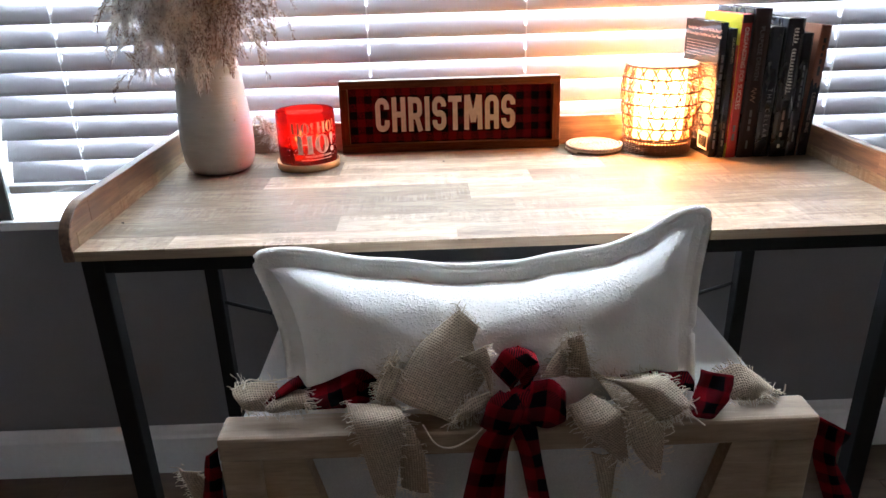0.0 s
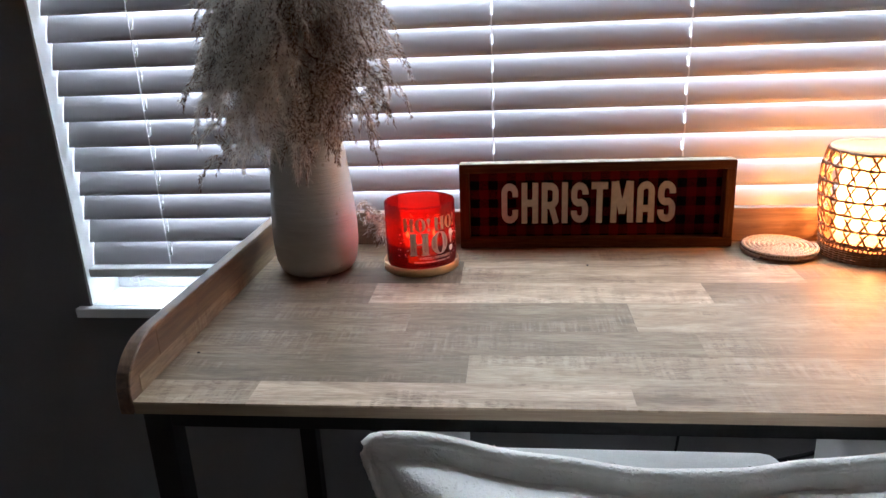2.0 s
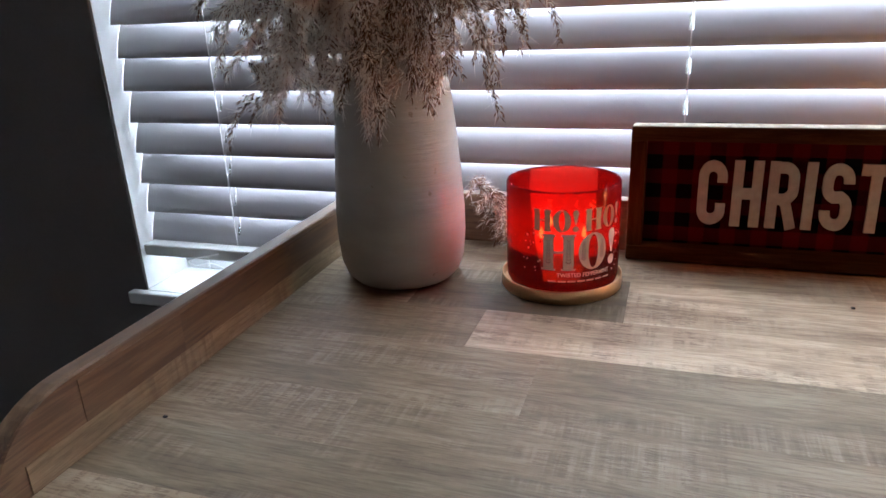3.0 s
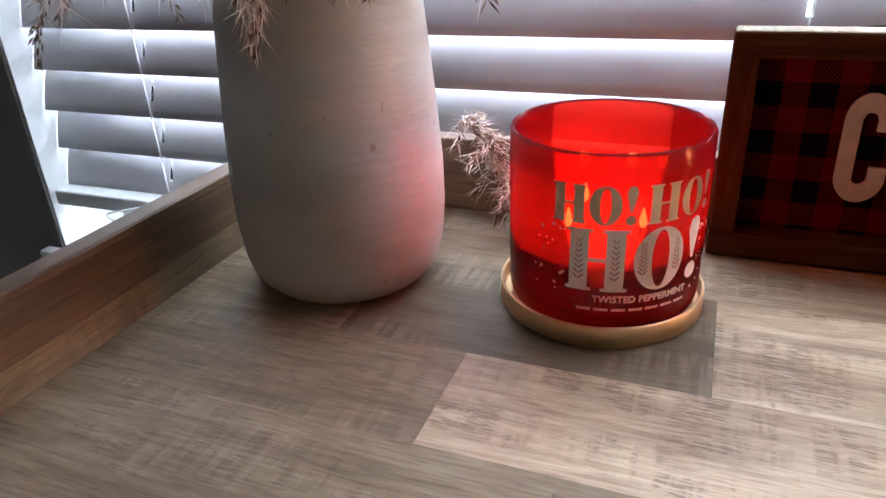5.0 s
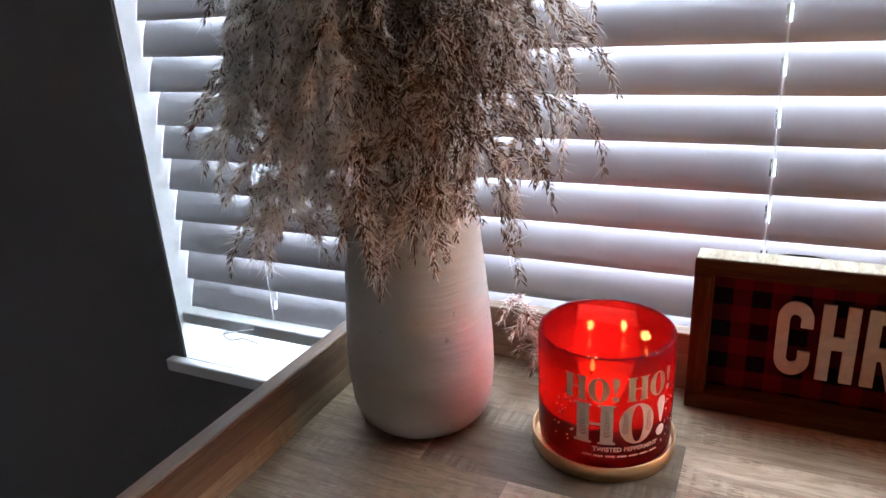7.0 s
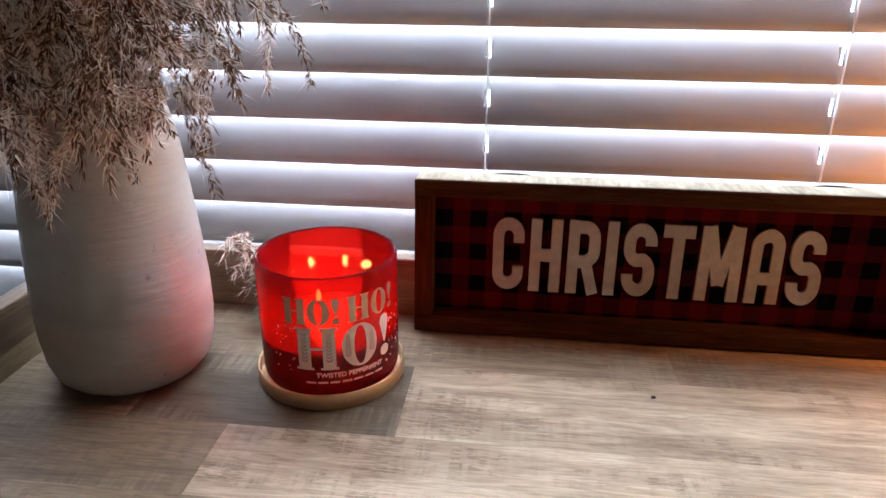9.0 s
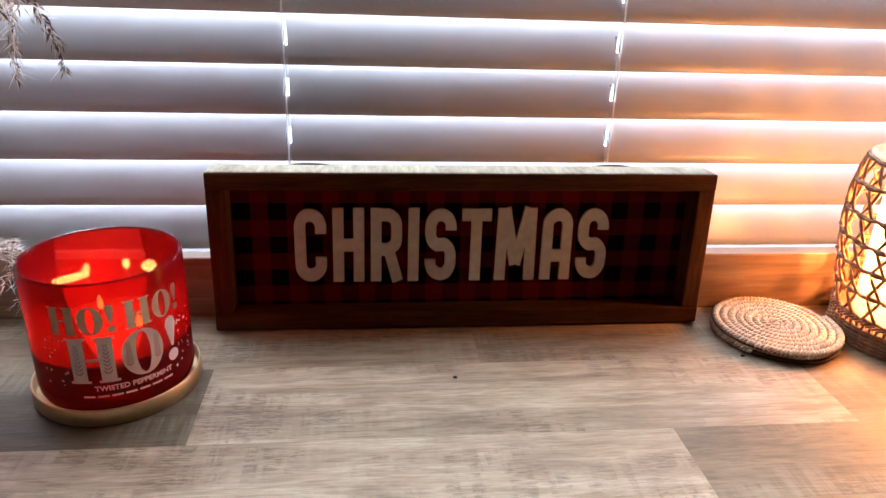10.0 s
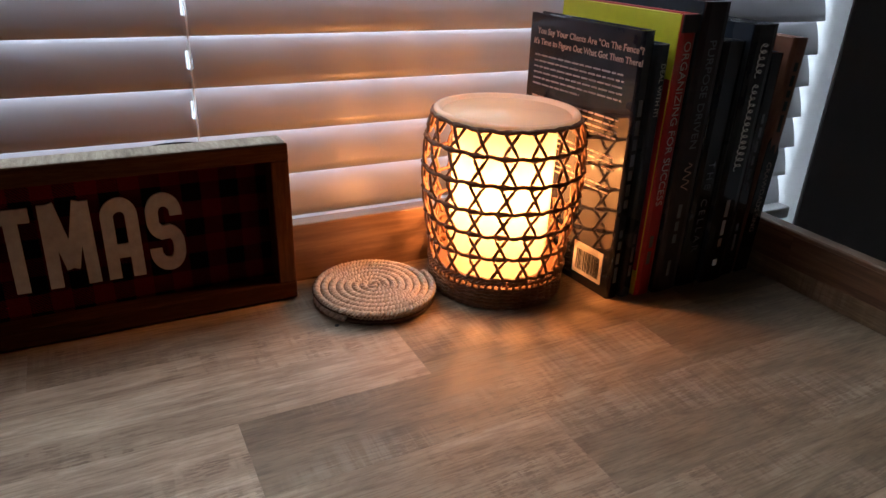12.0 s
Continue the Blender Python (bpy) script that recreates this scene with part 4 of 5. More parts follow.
def on_cover(words, size, v, z, material, squeeze=1.0):
    """Print on the left cover of the first book; v runs from the fore-edge to the spine."""
    wm = lettering(words, size, 0.0001, 0.0001, "LEFT", squeeze)
    bmesh.ops.transform(wm, matrix=Matrix.Translation((-0.0002, 0.132 - v, z)) @ pose(0, 0, 0, 0, 0, -90), verts=wm.verts[:])
    part("cover_print", wm, material, b1)


on_cover('You Say Your Clients Are "On The Fence"?', 0.0072, 0.010, 0.2125, INKPINK, 0.98)
on_cover("It's Time to Figure Out What Got Them There!", 0.0072, 0.006, 0.2035, INKPINK, 0.92)
rng = random.Random(11)
lines = bmesh.new()
z = 0.192
for k in range(20):
    if k in (6, 12, 16):
        z -= 0.006
        continue
    end = 0.118 if k % 6 not in (5,) else 0.07
    v = 0.009
    while v < end:
        w = rng.uniform(0.004, 0.011)
        box((-0.0003, 0.132 - min(end, v + w), z - 0.0007), (0.0002, 0.132 - v, z + 0.0007), bm=lines)
        v += w + 0.0016
    z -= 0.0050
part("cover_print", lines, INKSOFT, b1, "lines of small grey print")
part("barcode_label", box((-0.0005, 0.010, 0.010), (0.0002, 0.046, 0.040)), INKWHITE, b1, "white barcode label")
code = bmesh.new()
v = 0.0135
while v < 0.042:
    w = rng.choice((0.0005, 0.0008, 0.0014))
    box((-0.0008, v, 0.014), (0.0001, v + w, 0.034), bm=code)
    v += w + rng.choice((0.0006, 0.001))
tagged(part("barcode", code, INKBLACK, b1), kind="stuff")
book(0.5195, 0.0120, 0.217, 0.132, 5, -0.6, BOOKNAVY, 0.364, label="thin dark slate paperback book", spine_text=(("DEAL WITH IT!", 0.0062, 0.182, INKWHITE, 0), (0.04, 0.004, 0.04, INKGREY, 0)))
b3 = book(0.5330, 0.0180, 0.239, 0.138, 4, 0, BOOKRED, 0.361, BOOKYELLOW, label="red and yellow paperback book about organizing", spine_text=(("ORGANIZING FOR SUCCESS", 0.0106, 0.152, INKWHITE, 0.0), (0.03, 0.006, 0.045, INKGREY, 0)))
part("spine_band", box((0.0005, -0.0006, 0.2395 - 0.014), (0.0175, 0.0004, 0.2388)), BOOKMAROON, b3)
part("cover_band", box((-0.0006, 0.003, 0.024), (0.0003, 0.137, 0.190)), BOOKRED, b3, "red lower part of the cover")
b4 = book(0.5525, 0.0285, 0.248, 0.140, 3, 0, BOOKMAROON, 0.359, BOOKNAVY, label="dark brown hardback book with gilt title", spine_text=(("PURPOSE DRIVEN", 0.0112, 0.176, INKGREY, 0), (0.036, 0.006, 0.065, INKGREY, 0), (0.02, 0.005, 0.025, INKGREY, 0)))
curl = [(0.014 + 0.0045 * math.sin(1.9 * i), -0.0004, 0.120 - 0.0022 * i) for i in range(12)]
part("spine_print", tube(spline(curl, 4), 0.0004, seg=5), INKPINK, b4, "gilt script word")
book(0.5822, 0.0255, 0.218, 0.128, 2, 0, BOOKBLACK, 0.360, label="black novel with grey spaced title", spine_text=(("T H E   C E L L A R", 0.0105, 0.076, INKGREY, 0),))
b6 = book(0.6088, 0.0285, 0.231, 0.134, 1, 0, BOOKBLACK, 0.357, BOOKNAVY, label="black book with white brush-script spine", spine_text=((0.050, 0.006, 0.060, INKSOFT, 0),))
rng = random.Random(3)
for top, strokes, tall in ((0.216, 5, 0.0062), (0.183, 5, 0.0048), (0.156, 5, 0.0058), (0.130, 4, 0.0064)):
    pts = []
    for i in range(strokes * 8):
        a = 2 * math.pi * i / 8
        high = tall * (0.5 + 0.5 * rng.random() if i % 8 in (1, 2) else 0.55)
        pts.append((0.0140 + high * math.sin(a), -0.0004, top - 0.0053 * i / 8 - 0.0021 * math.cos(a)))
    part("spine_print", tube(spline(pts, 2), lambda f: 0.0005 + 0.00025 * math.sin(70 * f), seg=5), INKWHITE, b6, "white brush-script strokes")
part("spine_print", box((0.011, -0.0005, 0.016), (0.016, 0.0001, 0.022)), INKWHITE, b6)
book(0.6385, 0.0180, 0.207, 0.128, 1, 0, BOOKBLACK, 0.361, label="small black paperback book with faint print", spine_text=((0.07, 0.004, 0.12, INKGREY, 0), (0.03, 0.004, 0.04, INKGREY, 0)))
b8 = book(0.6580, 0.0185, 0.219, 0.130, 1, 2.4, BOOKBROWN, 0.362, label="rust brown paperback book leaning at the row's end", spine_text=((0.065, 0.006, 0.170, INKBLACK, 0), ("CRAWDADS SING", 0.0085, 0.075, INKSOFT, 0)))
splash = bmesh.new()
edge = [(0.0005, 0.0), (0.0180, 0.0)] + [(0.0180 - 0.0025 * i, 0.118 + 0.006 * math.sin(2.3 * i) + 0.0015 * i) for i in range(8)]
prism(edge, 0.0008, splash)
bmesh.ops.translate(splash, vec=(0, -0.0003, 0), verts=splash.verts[:])
part("spine_band", splash, BOOKBLACK, b8, "black splashed lower part of the spine")

# ---- the pampas grass ----
MOUTH = 0.228
pampas = thing("pampas_grass", pose(-0.364, 0.384, DZ + 0.012), "bunch of dried beige pampas plumes standing in the vase", "dried flowers")


def plume(azimuth, reach, rise, droop, length, count, seed, fluff=5, start=None):
    """One arching plume: a stem, and drooping tassels of brown husks among pale silky hairs."""
    rng = random.Random(seed)
    ca, sa = math.cos(radians(azimuth)), math.sin(radians(azimuth))
    line = start or [(0.10 * ca * reach, 0.10 * sa * reach, 0.10), (0.016 * ca, 0.016 * sa, MOUTH), (0.30 * reach * ca, 0.30 * reach * sa, MOUTH + 0.55 * rise), (0.62 * reach * ca, 0.62 * reach * sa, MOUTH + rise), (0.90 * reach * ca, 0.90 * reach * sa, MOUTH + 0.80 * rise - 0.3 * droop), (reach * ca, reach * sa, MOUTH + 0.55 * rise - droop)]
    path = spline(line, 10)
    n = len(path)
    if not start:
        part("stem", tube(path[: int(n * 0.75)], lambda f: 0.0016 - 0.0008 * f, seg=5), STEM, pampas)
    verts, faces, slots = [], [], []

    def blade(p, d, size, wide, slot):
        s = d.cross(Vector((rng.uniform(-1, 1), rng.uniform(-1, 1), rng.uniform(-1, 1))))
        s = s.normalized() * wide
        k = len(verts)
        if slot:
            m = p + d * size * 0.4
            verts.extend((p, m - s, p + d * size, m + s))
            faces.append((k, k + 1, k + 2, k + 3))
        else:
            verts.extend((p + s, p - s, p + d * size))
            faces.append((k, k + 1, k + 2))
        slots.append(slot)

    first = 0.22
    tipping = rng.uniform(0.5, 1.3)
    for b in range(count):
        f = first + (1 - first) * (b + rng.random()) / count
        i = min(n - 2, int(f * (n - 1)))
        p = path[i].lerp(path[i + 1], f * (n - 1) - i)
        tan = (path[i + 1] - path[max(0, i - 1)]).normalized()
        out = Vector((rng.gauss(0, 1), rng.gauss(0, 1), rng.gauss(0, 0.5))).normalized()
        reachb = length * rng.uniform(0.65, 1.2) * (0.65 + 0.45 * math.sin(math.pi * min(1, (f - first) / (1 - first) * 0.9 + 0.1)))
        d = (tan * 0.5 + out * 0.9).normalized()
        q = p.copy()
        steps = max(6, int(reachb / 0.0032))
        brown = rng.random() < (0.16 if fluff > 11 else 0.45 if fluff > 8 else 0.62)
        for k in range(steps):
            g = k / steps
            d = (d + Vector((rng.gauss(0, 0.05), rng.gauss(0, 0.05), -0.055 - 0.07 * g))).normalized()
            thick = 0.0046 * (1 - 0.8 * g)
            for side in range(int((11 if fluff < 9.5 else 5) * (1.1 - 0.7 * g))):
                o = q + Vector((rng.gauss(0, 1), rng.gauss(0, 1), rng.gauss(0, 1))) * thick * 0.6
                w = (d * 1.0 + Vector((rng.gauss(0, 0.40), rng.gauss(0, 0.40), rng.gauss(-0.05, 0.32)))).normalized()
                blade(o, w, rng.uniform(0.004, 0.0075), rng.uniform(0.0004, 0.0008), 2 if rng.random() < (0.62 if brown else 0.04) + 0.9 * g * g * tipping else 1)
            for side in range(int(min(fluff, 11) * (0.5 if brown else 1.5 if fluff > 8 else 0.75) * (1.25 - g) + rng.random())):
                o = q + Vector((rng.gauss(0, 1), rng.gauss(0, 1), rng.gauss(0, 1))) * thick * 0.5
                w = (d * 0.8 + Vector((rng.gauss(0, 0.45), rng.gauss(0, 0.45), rng.gauss(0, 0.4)))).normalized()
                blade(o, w, rng.uniform(0.008, 0.016), rng.uniform(0.00025, 0.0005), 0)
            q = q + d * (reachb / steps)
    me = bpy.data.meshes.new("plume")
    me.from_pydata([tuple(v) for v in verts], [], faces)
    me.materials.append(PLUME)
    me.materials.append(HUSK)
    me.materials.append(HUSKTIP)
    me.polygons.foreach_set("material_index", slots)
    ob = new("plume", me)
    ob.parent = pampas
    tagged(ob, kind="stuff")


for k, (az, reach, rise, droop, fluff) in enumerate((
        (250, 0.120, 0.15, 0.11, 11), (212, 0.122, 0.16, 0.135, 7), (285, 0.118, 0.16, 0.115, 6), (325, 0.130, 0.17, 0.10, 4),
        (172, 0.105, 0.18, 0.09, 5), (15, 0.125, 0.19, 0.08, 5), (228, 0.115, 0.20, 0.08, 13), (268, 0.100, 0.22, 0.05, 13),
        (308, 0.115, 0.21, 0.07, 5), (130, 0.085, 0.21, 0.07, 5), (60, 0.095, 0.21, 0.07, 5), (205, 0.080, 0.26, 0.01, 13),
        (350, 0.080, 0.26, 0.00, 5), (100, 0.045, 0.29, -0.04, 6), (240, 0.060, 0.28, -0.01, 13),
        (262, 0.085, 0.13, 0.095, 10), (298, 0.090, 0.14, 0.100, 5), (235, 0.098, 0.13, 0.095, 11), (310, 0.110, 0.14, 0.095, 4), (198, 0.100, 0.14, 0.115, 6), (345, 0.105, 0.15, 0.080, 4),
        (255, 0.060, 0.18, 0.075, 12), (290, 0.060, 0.18, 0.075, 9), (330, 0.065, 0.18, 0.065, 4), (180, 0.068, 0.18, 0.065, 8),
        (322, 0.050, 0.15, 0.105, 5), (350, 0.052, 0.15, 0.100, 5), (300, 0.048, 0.14, 0.105, 7), (275, 0.070, 0.13, 0.100, 8), (240, 0.070, 0.13, 0.100, 9), (312, 0.070, 0.14, 0.090, 5), (340, 0.070, 0.14, 0.085, 4), (205, 0.072, 0.14, 0.090, 8),
        (190, 0.110, 0.17, 0.07, 6), (222, 0.080, 0.16, 0.06, 13), (275, 0.112, 0.19, 0.06, 12), (335, 0.115, 0.20, 0.05, 4), (300, 0.075, 0.25, 0.03, 6))):
    plume(az, reach, rise - 0.022, droop + 0.006, 0.078, 34, 40 + k, fluff * 1.3)
plume(0, 0, 0, 0, 0.030, 40, 90, 6, start=[(0.040, 0.070, 0.072), (0.052, 0.074, 0.066), (0.064, 0.078, 0.056), (0.074, 0.080, 0.042), (0.086, 0.078, 0.026), (0.092, 0.074, 0.012)])

# ---- the chair ----
RAIL_Z, CL, CR = 0.632, -0.221, 0.403
chair = thing("armchair", pose(0.091, -0.2, FLOOR_Z), "grey upholstered armchair with exposed wooden back frame", "chair")


def cpart(name, bm, material, label="", smooth=False):
    bmesh.ops.translate(bm, vec=(-0.091, 0.2, -FLOOR_Z), verts=bm.verts[:])
    return part(name, bm, material, chair, label, smooth)


cpart("back_rail", box((CL, -0.238, RAIL_Z - 0.030), (CR, -0.196, RAIL_Z), 0.004), CHAIRWOOD, "pale washed wooden top rail")
for a in (CL, CR - 0.042):
    cpart("back_post", box((a, -0.236, FLOOR_Z), (a + 0.042, -0.198, RAIL_Z - 0.0305), 0.003), CHAIRWOOD)
for sgn, a in ((1, CL + 0.0425), (-1, CR - 0.0425)):
    bm = prism([(0, 0), (sgn * 0.044, 0), (sgn * 0.115, -0.30), (0, -0.30)], 0.026)
    bmesh.ops.translate(bm, vec=(a, -0.232, RAIL_Z - 0.0305), verts=bm.verts[:])
    cpart("back_brace", bm, CHAIRWOOD, "tapered wooden side of the back frame")


def cushion(lo, hi, r):
    return box(lo, hi, r, None, 4)


cpart("back_panel", cushion((CL + 0.0435, -0.212, 0.24), (CR - 0.0435, -0.150, RAIL_Z - 0.034), 0.012), UPHOLSTERY, "light grey fabric back panel", True)
for a, b in ((CL - 0.002, CL + 0.088), (CR - 0.088, CR + 0.002)):
    cpart("arm", cushion((a, -0.195, 0.20), (b, 0.255, 0.600), 0.018), UPHOLSTERY, "boxy grey upholstered arm", True)
cpart("seat_cushion", cushion((CL + 0.092, -0.148, 0.36), (CR - 0.092, 0.335, 0.492), 0.035), UPHOLSTERY, "thick light grey seat cushion", True)
cpart("seat_base", cushion((CL + 0.092, -0.145, 0.20), (CR - 0.092, 0.31, 0.358), 0.01), UPHOLSTERY, "", True)
for a in (CL + 0.01, CR - 0.05):
    cpart("front_leg", box((a, 0.20, FLOOR_Z), (a + 0.04, 0.24, 0.1995), 0.003), CHAIRWOOD)

# ---- the pillow ----
pillow = thing("lumbar_pillow", Matrix.Translation((0.064, -0.128, 0.6285)) @ pose(0, 0, 0, -14), "white boucle lumbar pillow with piped flange edge", "pillow")
PW, PH = 0.262, 0.136


def pillow_edge(u, top):
    """Height of the rim across the pillow: drooping in the middle, ears at the corners."""
    if top:
        knots = ((-1.0, 0.151), (-0.86, 0.153), (-0.45, 0.137), (-0.10, 0.127), (0.15, 0.128), (0.35, 0.137), (0.56, 0.143), (0.66, 0.155), (0.90, 0.184), (1.0, 0.186))
    else:
        knots = ((-1.0, -0.128), (-0.5, -0.116), (0.0, -0.112), (0.5, -0.116), (1.0, -0.128))
    for (a, p), (b, q) in zip(knots, knots[1:]):
        if u <= b:
            f = (u - a) / (b - a)
            f = f * f * (3 - 2 * f)
            return p + (q - p) * f
    return knots[-1][1]


def pillow_point(u, v, inset=0.0):
    zt, zb = pillow_edge(u, True), pillow_edge(u, False)
    draw = math.sin(min(1.0, 1 - v) * math.pi / 2)
    w = PW * (1 - 0.125 * draw)
    x = u * w + 0.010 * draw + 0.004 * (1 - v) * (u - 0.6)
    z = zb + (zt - zb) * (v + 1) / 2
    return Vector((x, 0, z)) - Vector((math.copysign(inset, u) * abs(u) ** 6, 0, math.copysign(inset, v) * abs(v) ** 6))


bm = bmesh.new()
NU, NV = 64, 36
for side in (-1, 1):
    grid = []
    for j in range(NV + 1):
        row = []
        for i in range(NU + 1):
            u, v = 2 * i / NU - 1, 2 * j / NV - 1
            p = pillow_point(u, v, 0.017)
            fat = ((1 - abs(u) ** 3.2) * (1 - abs(v) ** 2.6)) ** 0.62
            wr = 0.004 * noise.noise(Vector((u * 3, v * 2.4, side * 3.0))) + 0.0022 * noise.noise(Vector((u * 9, v * 6, side)))
            dent = 0.020 * math.exp(-((u + 0.05) / 0.10) ** 2 - ((v - 0.95) / 0.30) ** 2)
            row.append(bm.verts.new((p.x, side * (0.0022 + 0.078 * fat + wr * fat - dent * fat), p.z)))
        grid.append(row)
    for j in range(NV):
        for i in range(NU):
            f = (grid[j][i], grid[j][i + 1], grid[j + 1][i + 1], grid[j + 1][i])
            bm.faces.new(f if side < 0 else f[::-1])
cover = part("cushion", bm, BOUCLE, pillow, "plump white boucle cover", True)


def rim_line(inset, step):
    """The pillow's outline, once round."""
    out = []
    for i in range(step):
        out.append(pillow_point(-1 + 2 * i / step, 1.0, 0) + Vector((0, 0, -inset)))
    for i in range(step // 2):
        out.append(pillow_point(1.0, 1 - 4 * i / step, 0) + Vector((-inset, 0, 0)))
    for i in range(step):
        out.append(pillow_point(1 - 2 * i / step, -1.0, 0) + Vector((0, 0, inset)))
    for i in range(step // 2):
        out.append(pillow_point(-1.0, -1 + 4 * i / step, 0) + Vector((inset, 0, 0)))
    for k in range(3):
        out = [(out[i - 1] + out[i] * 2 + out[(i + 1) % len(out)]) / 4 for i in range(len(out))]
    return out


outer, inner = rim_line(0.0, 60), rim_line(0.019, 60)
bm = bmesh.new()
for side in (-1, 1):
    a = [bm.verts.new((p.x, side * 0.0042 + 0.002 * math.sin(i * 0.21), p.z)) for i, p in enumerate(outer)]
    b = [bm.verts.new((p.x, side * 0.0030 + 0.002 * math.sin(i * 0.21), p.z)) for i, p in enumerate(inner)]
    for i in range(len(a)):
        j = (i + 1) % len(a)
        bm.faces.new((a[i], a[j], b[j], b[i]))
tube([(p.x, 0.002 * math.sin(i * 0.21), p.z) for i, p in enumerate(outer)], 0.0062, bm, 8, closed=True)
flange = part("flange", bm, BOUCLE, pillow, "folded boucle flange round the edge", True)


def nap(base, count, seed):
    """Small raised boucle loops scattered over a cloth."""
    rng = random.Random(seed)
    loops = [[], []]
    polys = [p for p in base.data.polygons if p.normal.z > -0.6]
    sizes = np.cumsum([p.area for p in polys])
    for _ in range(count):
        p = polys[int(np.searchsorted(sizes, rng.uniform(0, sizes[-1] * 0.9999)))]
        q = [base.data.vertices[k].co for k in p.vertices]
        f, g = rng.random(), rng.random()
        c = q[0].lerp(q[1], f).lerp(q[3].lerp(q[2], f), g)
        n = p.normal
        a = n.cross(Vector((rng.gauss(0, 1), rng.gauss(0, 1), rng.gauss(0, 1)))).normalized()
        b = n.cross(a)
        wide, long, tall = rng.uniform(0.0009, 0.0017), rng.uniform(0.0012, 0.0024), rng.uniform(0.0004, 0.0009)
        k = len(loops[0])
        for d in (a * long, b * wide, -a * long, -b * wide, n * tall + a * long * 0.4, n * tall - a * long * 0.4):
            loops[0].append(c + d)
        loops[1] += [(k, k + 1, k + 4), (k + 1, k + 5, k + 4), (k + 1, k + 2, k + 5), (k + 2, k + 3, k + 5), (k + 3, k + 4, k + 5), (k + 3, k, k + 4)]
    me = bpy.data.meshes.new("boucle_nap")
    me.from_pydata([tuple(v) for v in loops[0]], [], loops[1])
    me.materials.append(BOUCLE)
    for p in me.polygons:
        p.use_smooth = True
    loop_ob = new("boucle_nap", me)
    loop_ob.parent = pillow
    tagged(loop_ob, "raised white boucle loops", kind="stuff")


nap(cover, 11000, 8)
nap(flange, 6000, 9)

# ---- the garland ----
garland = thing("rag_garland", pose(0, 0, 0), "rag garland of burlap and checked strips over chair rail", "garland")


def strip(name, left, right, material, label, fray=True):
    """A strip of cloth lofted between two edges, with a slight curl and loose threads."""
    rng = random.Random(len(bpy.data.objects))
    a, b = spline(left, 8), spline(right, 8)
    cols = 7
    bm = bmesh.new()
    uv = bm.loops.layers.uv.new("uv")
    rows, run = [], 0.0
    curl = rng.uniform(0.005, 0.011) * rng.choice((-1, 1))
    for i, (p, q) in enumerate(zip(a, b)):
        if i:
            run += ((p + q) / 2 - (a[i - 1] + b[i - 1]) / 2).length
        across = q - p
        bow = Vector((0, -1, 0.35)).normalized()
        row = []
        for k in range(cols):
            f = k / (cols - 1)
            c = p + across * f + bow * (abs(curl) * math.sin(math.pi * f) + 0.002 * math.sin(7 * f + i * 0.5)) + Vector((0, 0.0015 * noise.noise(p * 60 + Vector((k, 0, 0))), 0))
            row.append((bm.verts.new(c), (f * across.length, run)))
        rows.append(row)
    for i in range(len(rows) - 1):
        for k in range(cols - 1):
            quad = (rows[i][k], rows[i][k + 1], rows[i + 1][k + 1], rows[i + 1][k])
            face = bm.faces.new([v for v, _ in quad])
            for loop, (_, c) in zip(face.loops, quad):
                loop[uv].uv = c
    edge = [(rows[i][0][0].co.copy(), a[i] - b[i]) for i in range(len(rows))] + [(rows[i][-1][0].co.copy(), b[i] - a[i]) for i in range(len(rows))]
    ends = [(rows[-1][k][0].co.copy(), a[-1] + b[-1] - a[-3] - b[-3]) for k in range(cols)]
    ob = part(name, bm, material, garland, label, True)
    mod = ob.modifiers.new("cloth", "SOLIDIFY")
    mod.thickness, mod.offset = 0.0011, 0
    if fray:
        th = bmesh.new()
        for p, d in edge + ends * 2:
            for _ in range(2):
                d0 = d.normalized()
                o = p + Vector((rng.gauss(0, 0.0015), rng.gauss(0, 0.0008), rng.gauss(0, 0.0015)))
                far = rng.choice((1, 1, 1, 2.2)) * rng.uniform(0.002, 0.006)
                mid = o + d0 * far * 0.5 + Vector((rng.gauss(0, 0.001), rng.gauss(0, 0.001), rng.gauss(0, 0.001)))
                tube([o - d0 * 0.002, mid, o + d0 * far + Vector((rng.gauss(0, 0.0015), rng.gauss(0, 0.0015), -0.001))], 0.0005, th, 3)
        tagged(part("fray", th, TWINE, ob, "loose frayed threads"), kind="stuff")


strip("burlap_strip", [(-0.042, -0.215, 0.663), (-0.012, -0.19, 0.704), (0.033, -0.165, 0.734)], [(0.021, -0.235, 0.64), (0.06, -0.2, 0.676), (0.056, -0.17, 0.713)], BURLAP, "frayed natural burlap strip")
strip("burlap_strip", [(0.03, -0.205, 0.699), (0.052, -0.21, 0.686), (0.061, -0.215, 0.665)], [(0.058, -0.2, 0.709), (0.064, -0.205, 0.686), (0.064, -0.215, 0.654)], BURLAP, "frayed natural burlap strip")
strip("burlap_strip", [(0.063, -0.215, 0.665), (0.042, -0.222, 0.66), (0.03, -0.225, 0.652)], [(0.064, -0.22, 0.656), (0.044, -0.23, 0.645), (0.021, -0.235, 0.64)], BURLAP, "frayed natural burlap strip")
strip("burlap_strip", [(-0.063, -0.2, 0.655), (-0.053, -0.195, 0.676), (-0.041, -0.19, 0.693)], [(-0.042, -0.205, 0.656), (-0.038, -0.2, 0.677), (-0.035, -0.195, 0.691)], BURLAP, "frayed natural burlap strip")
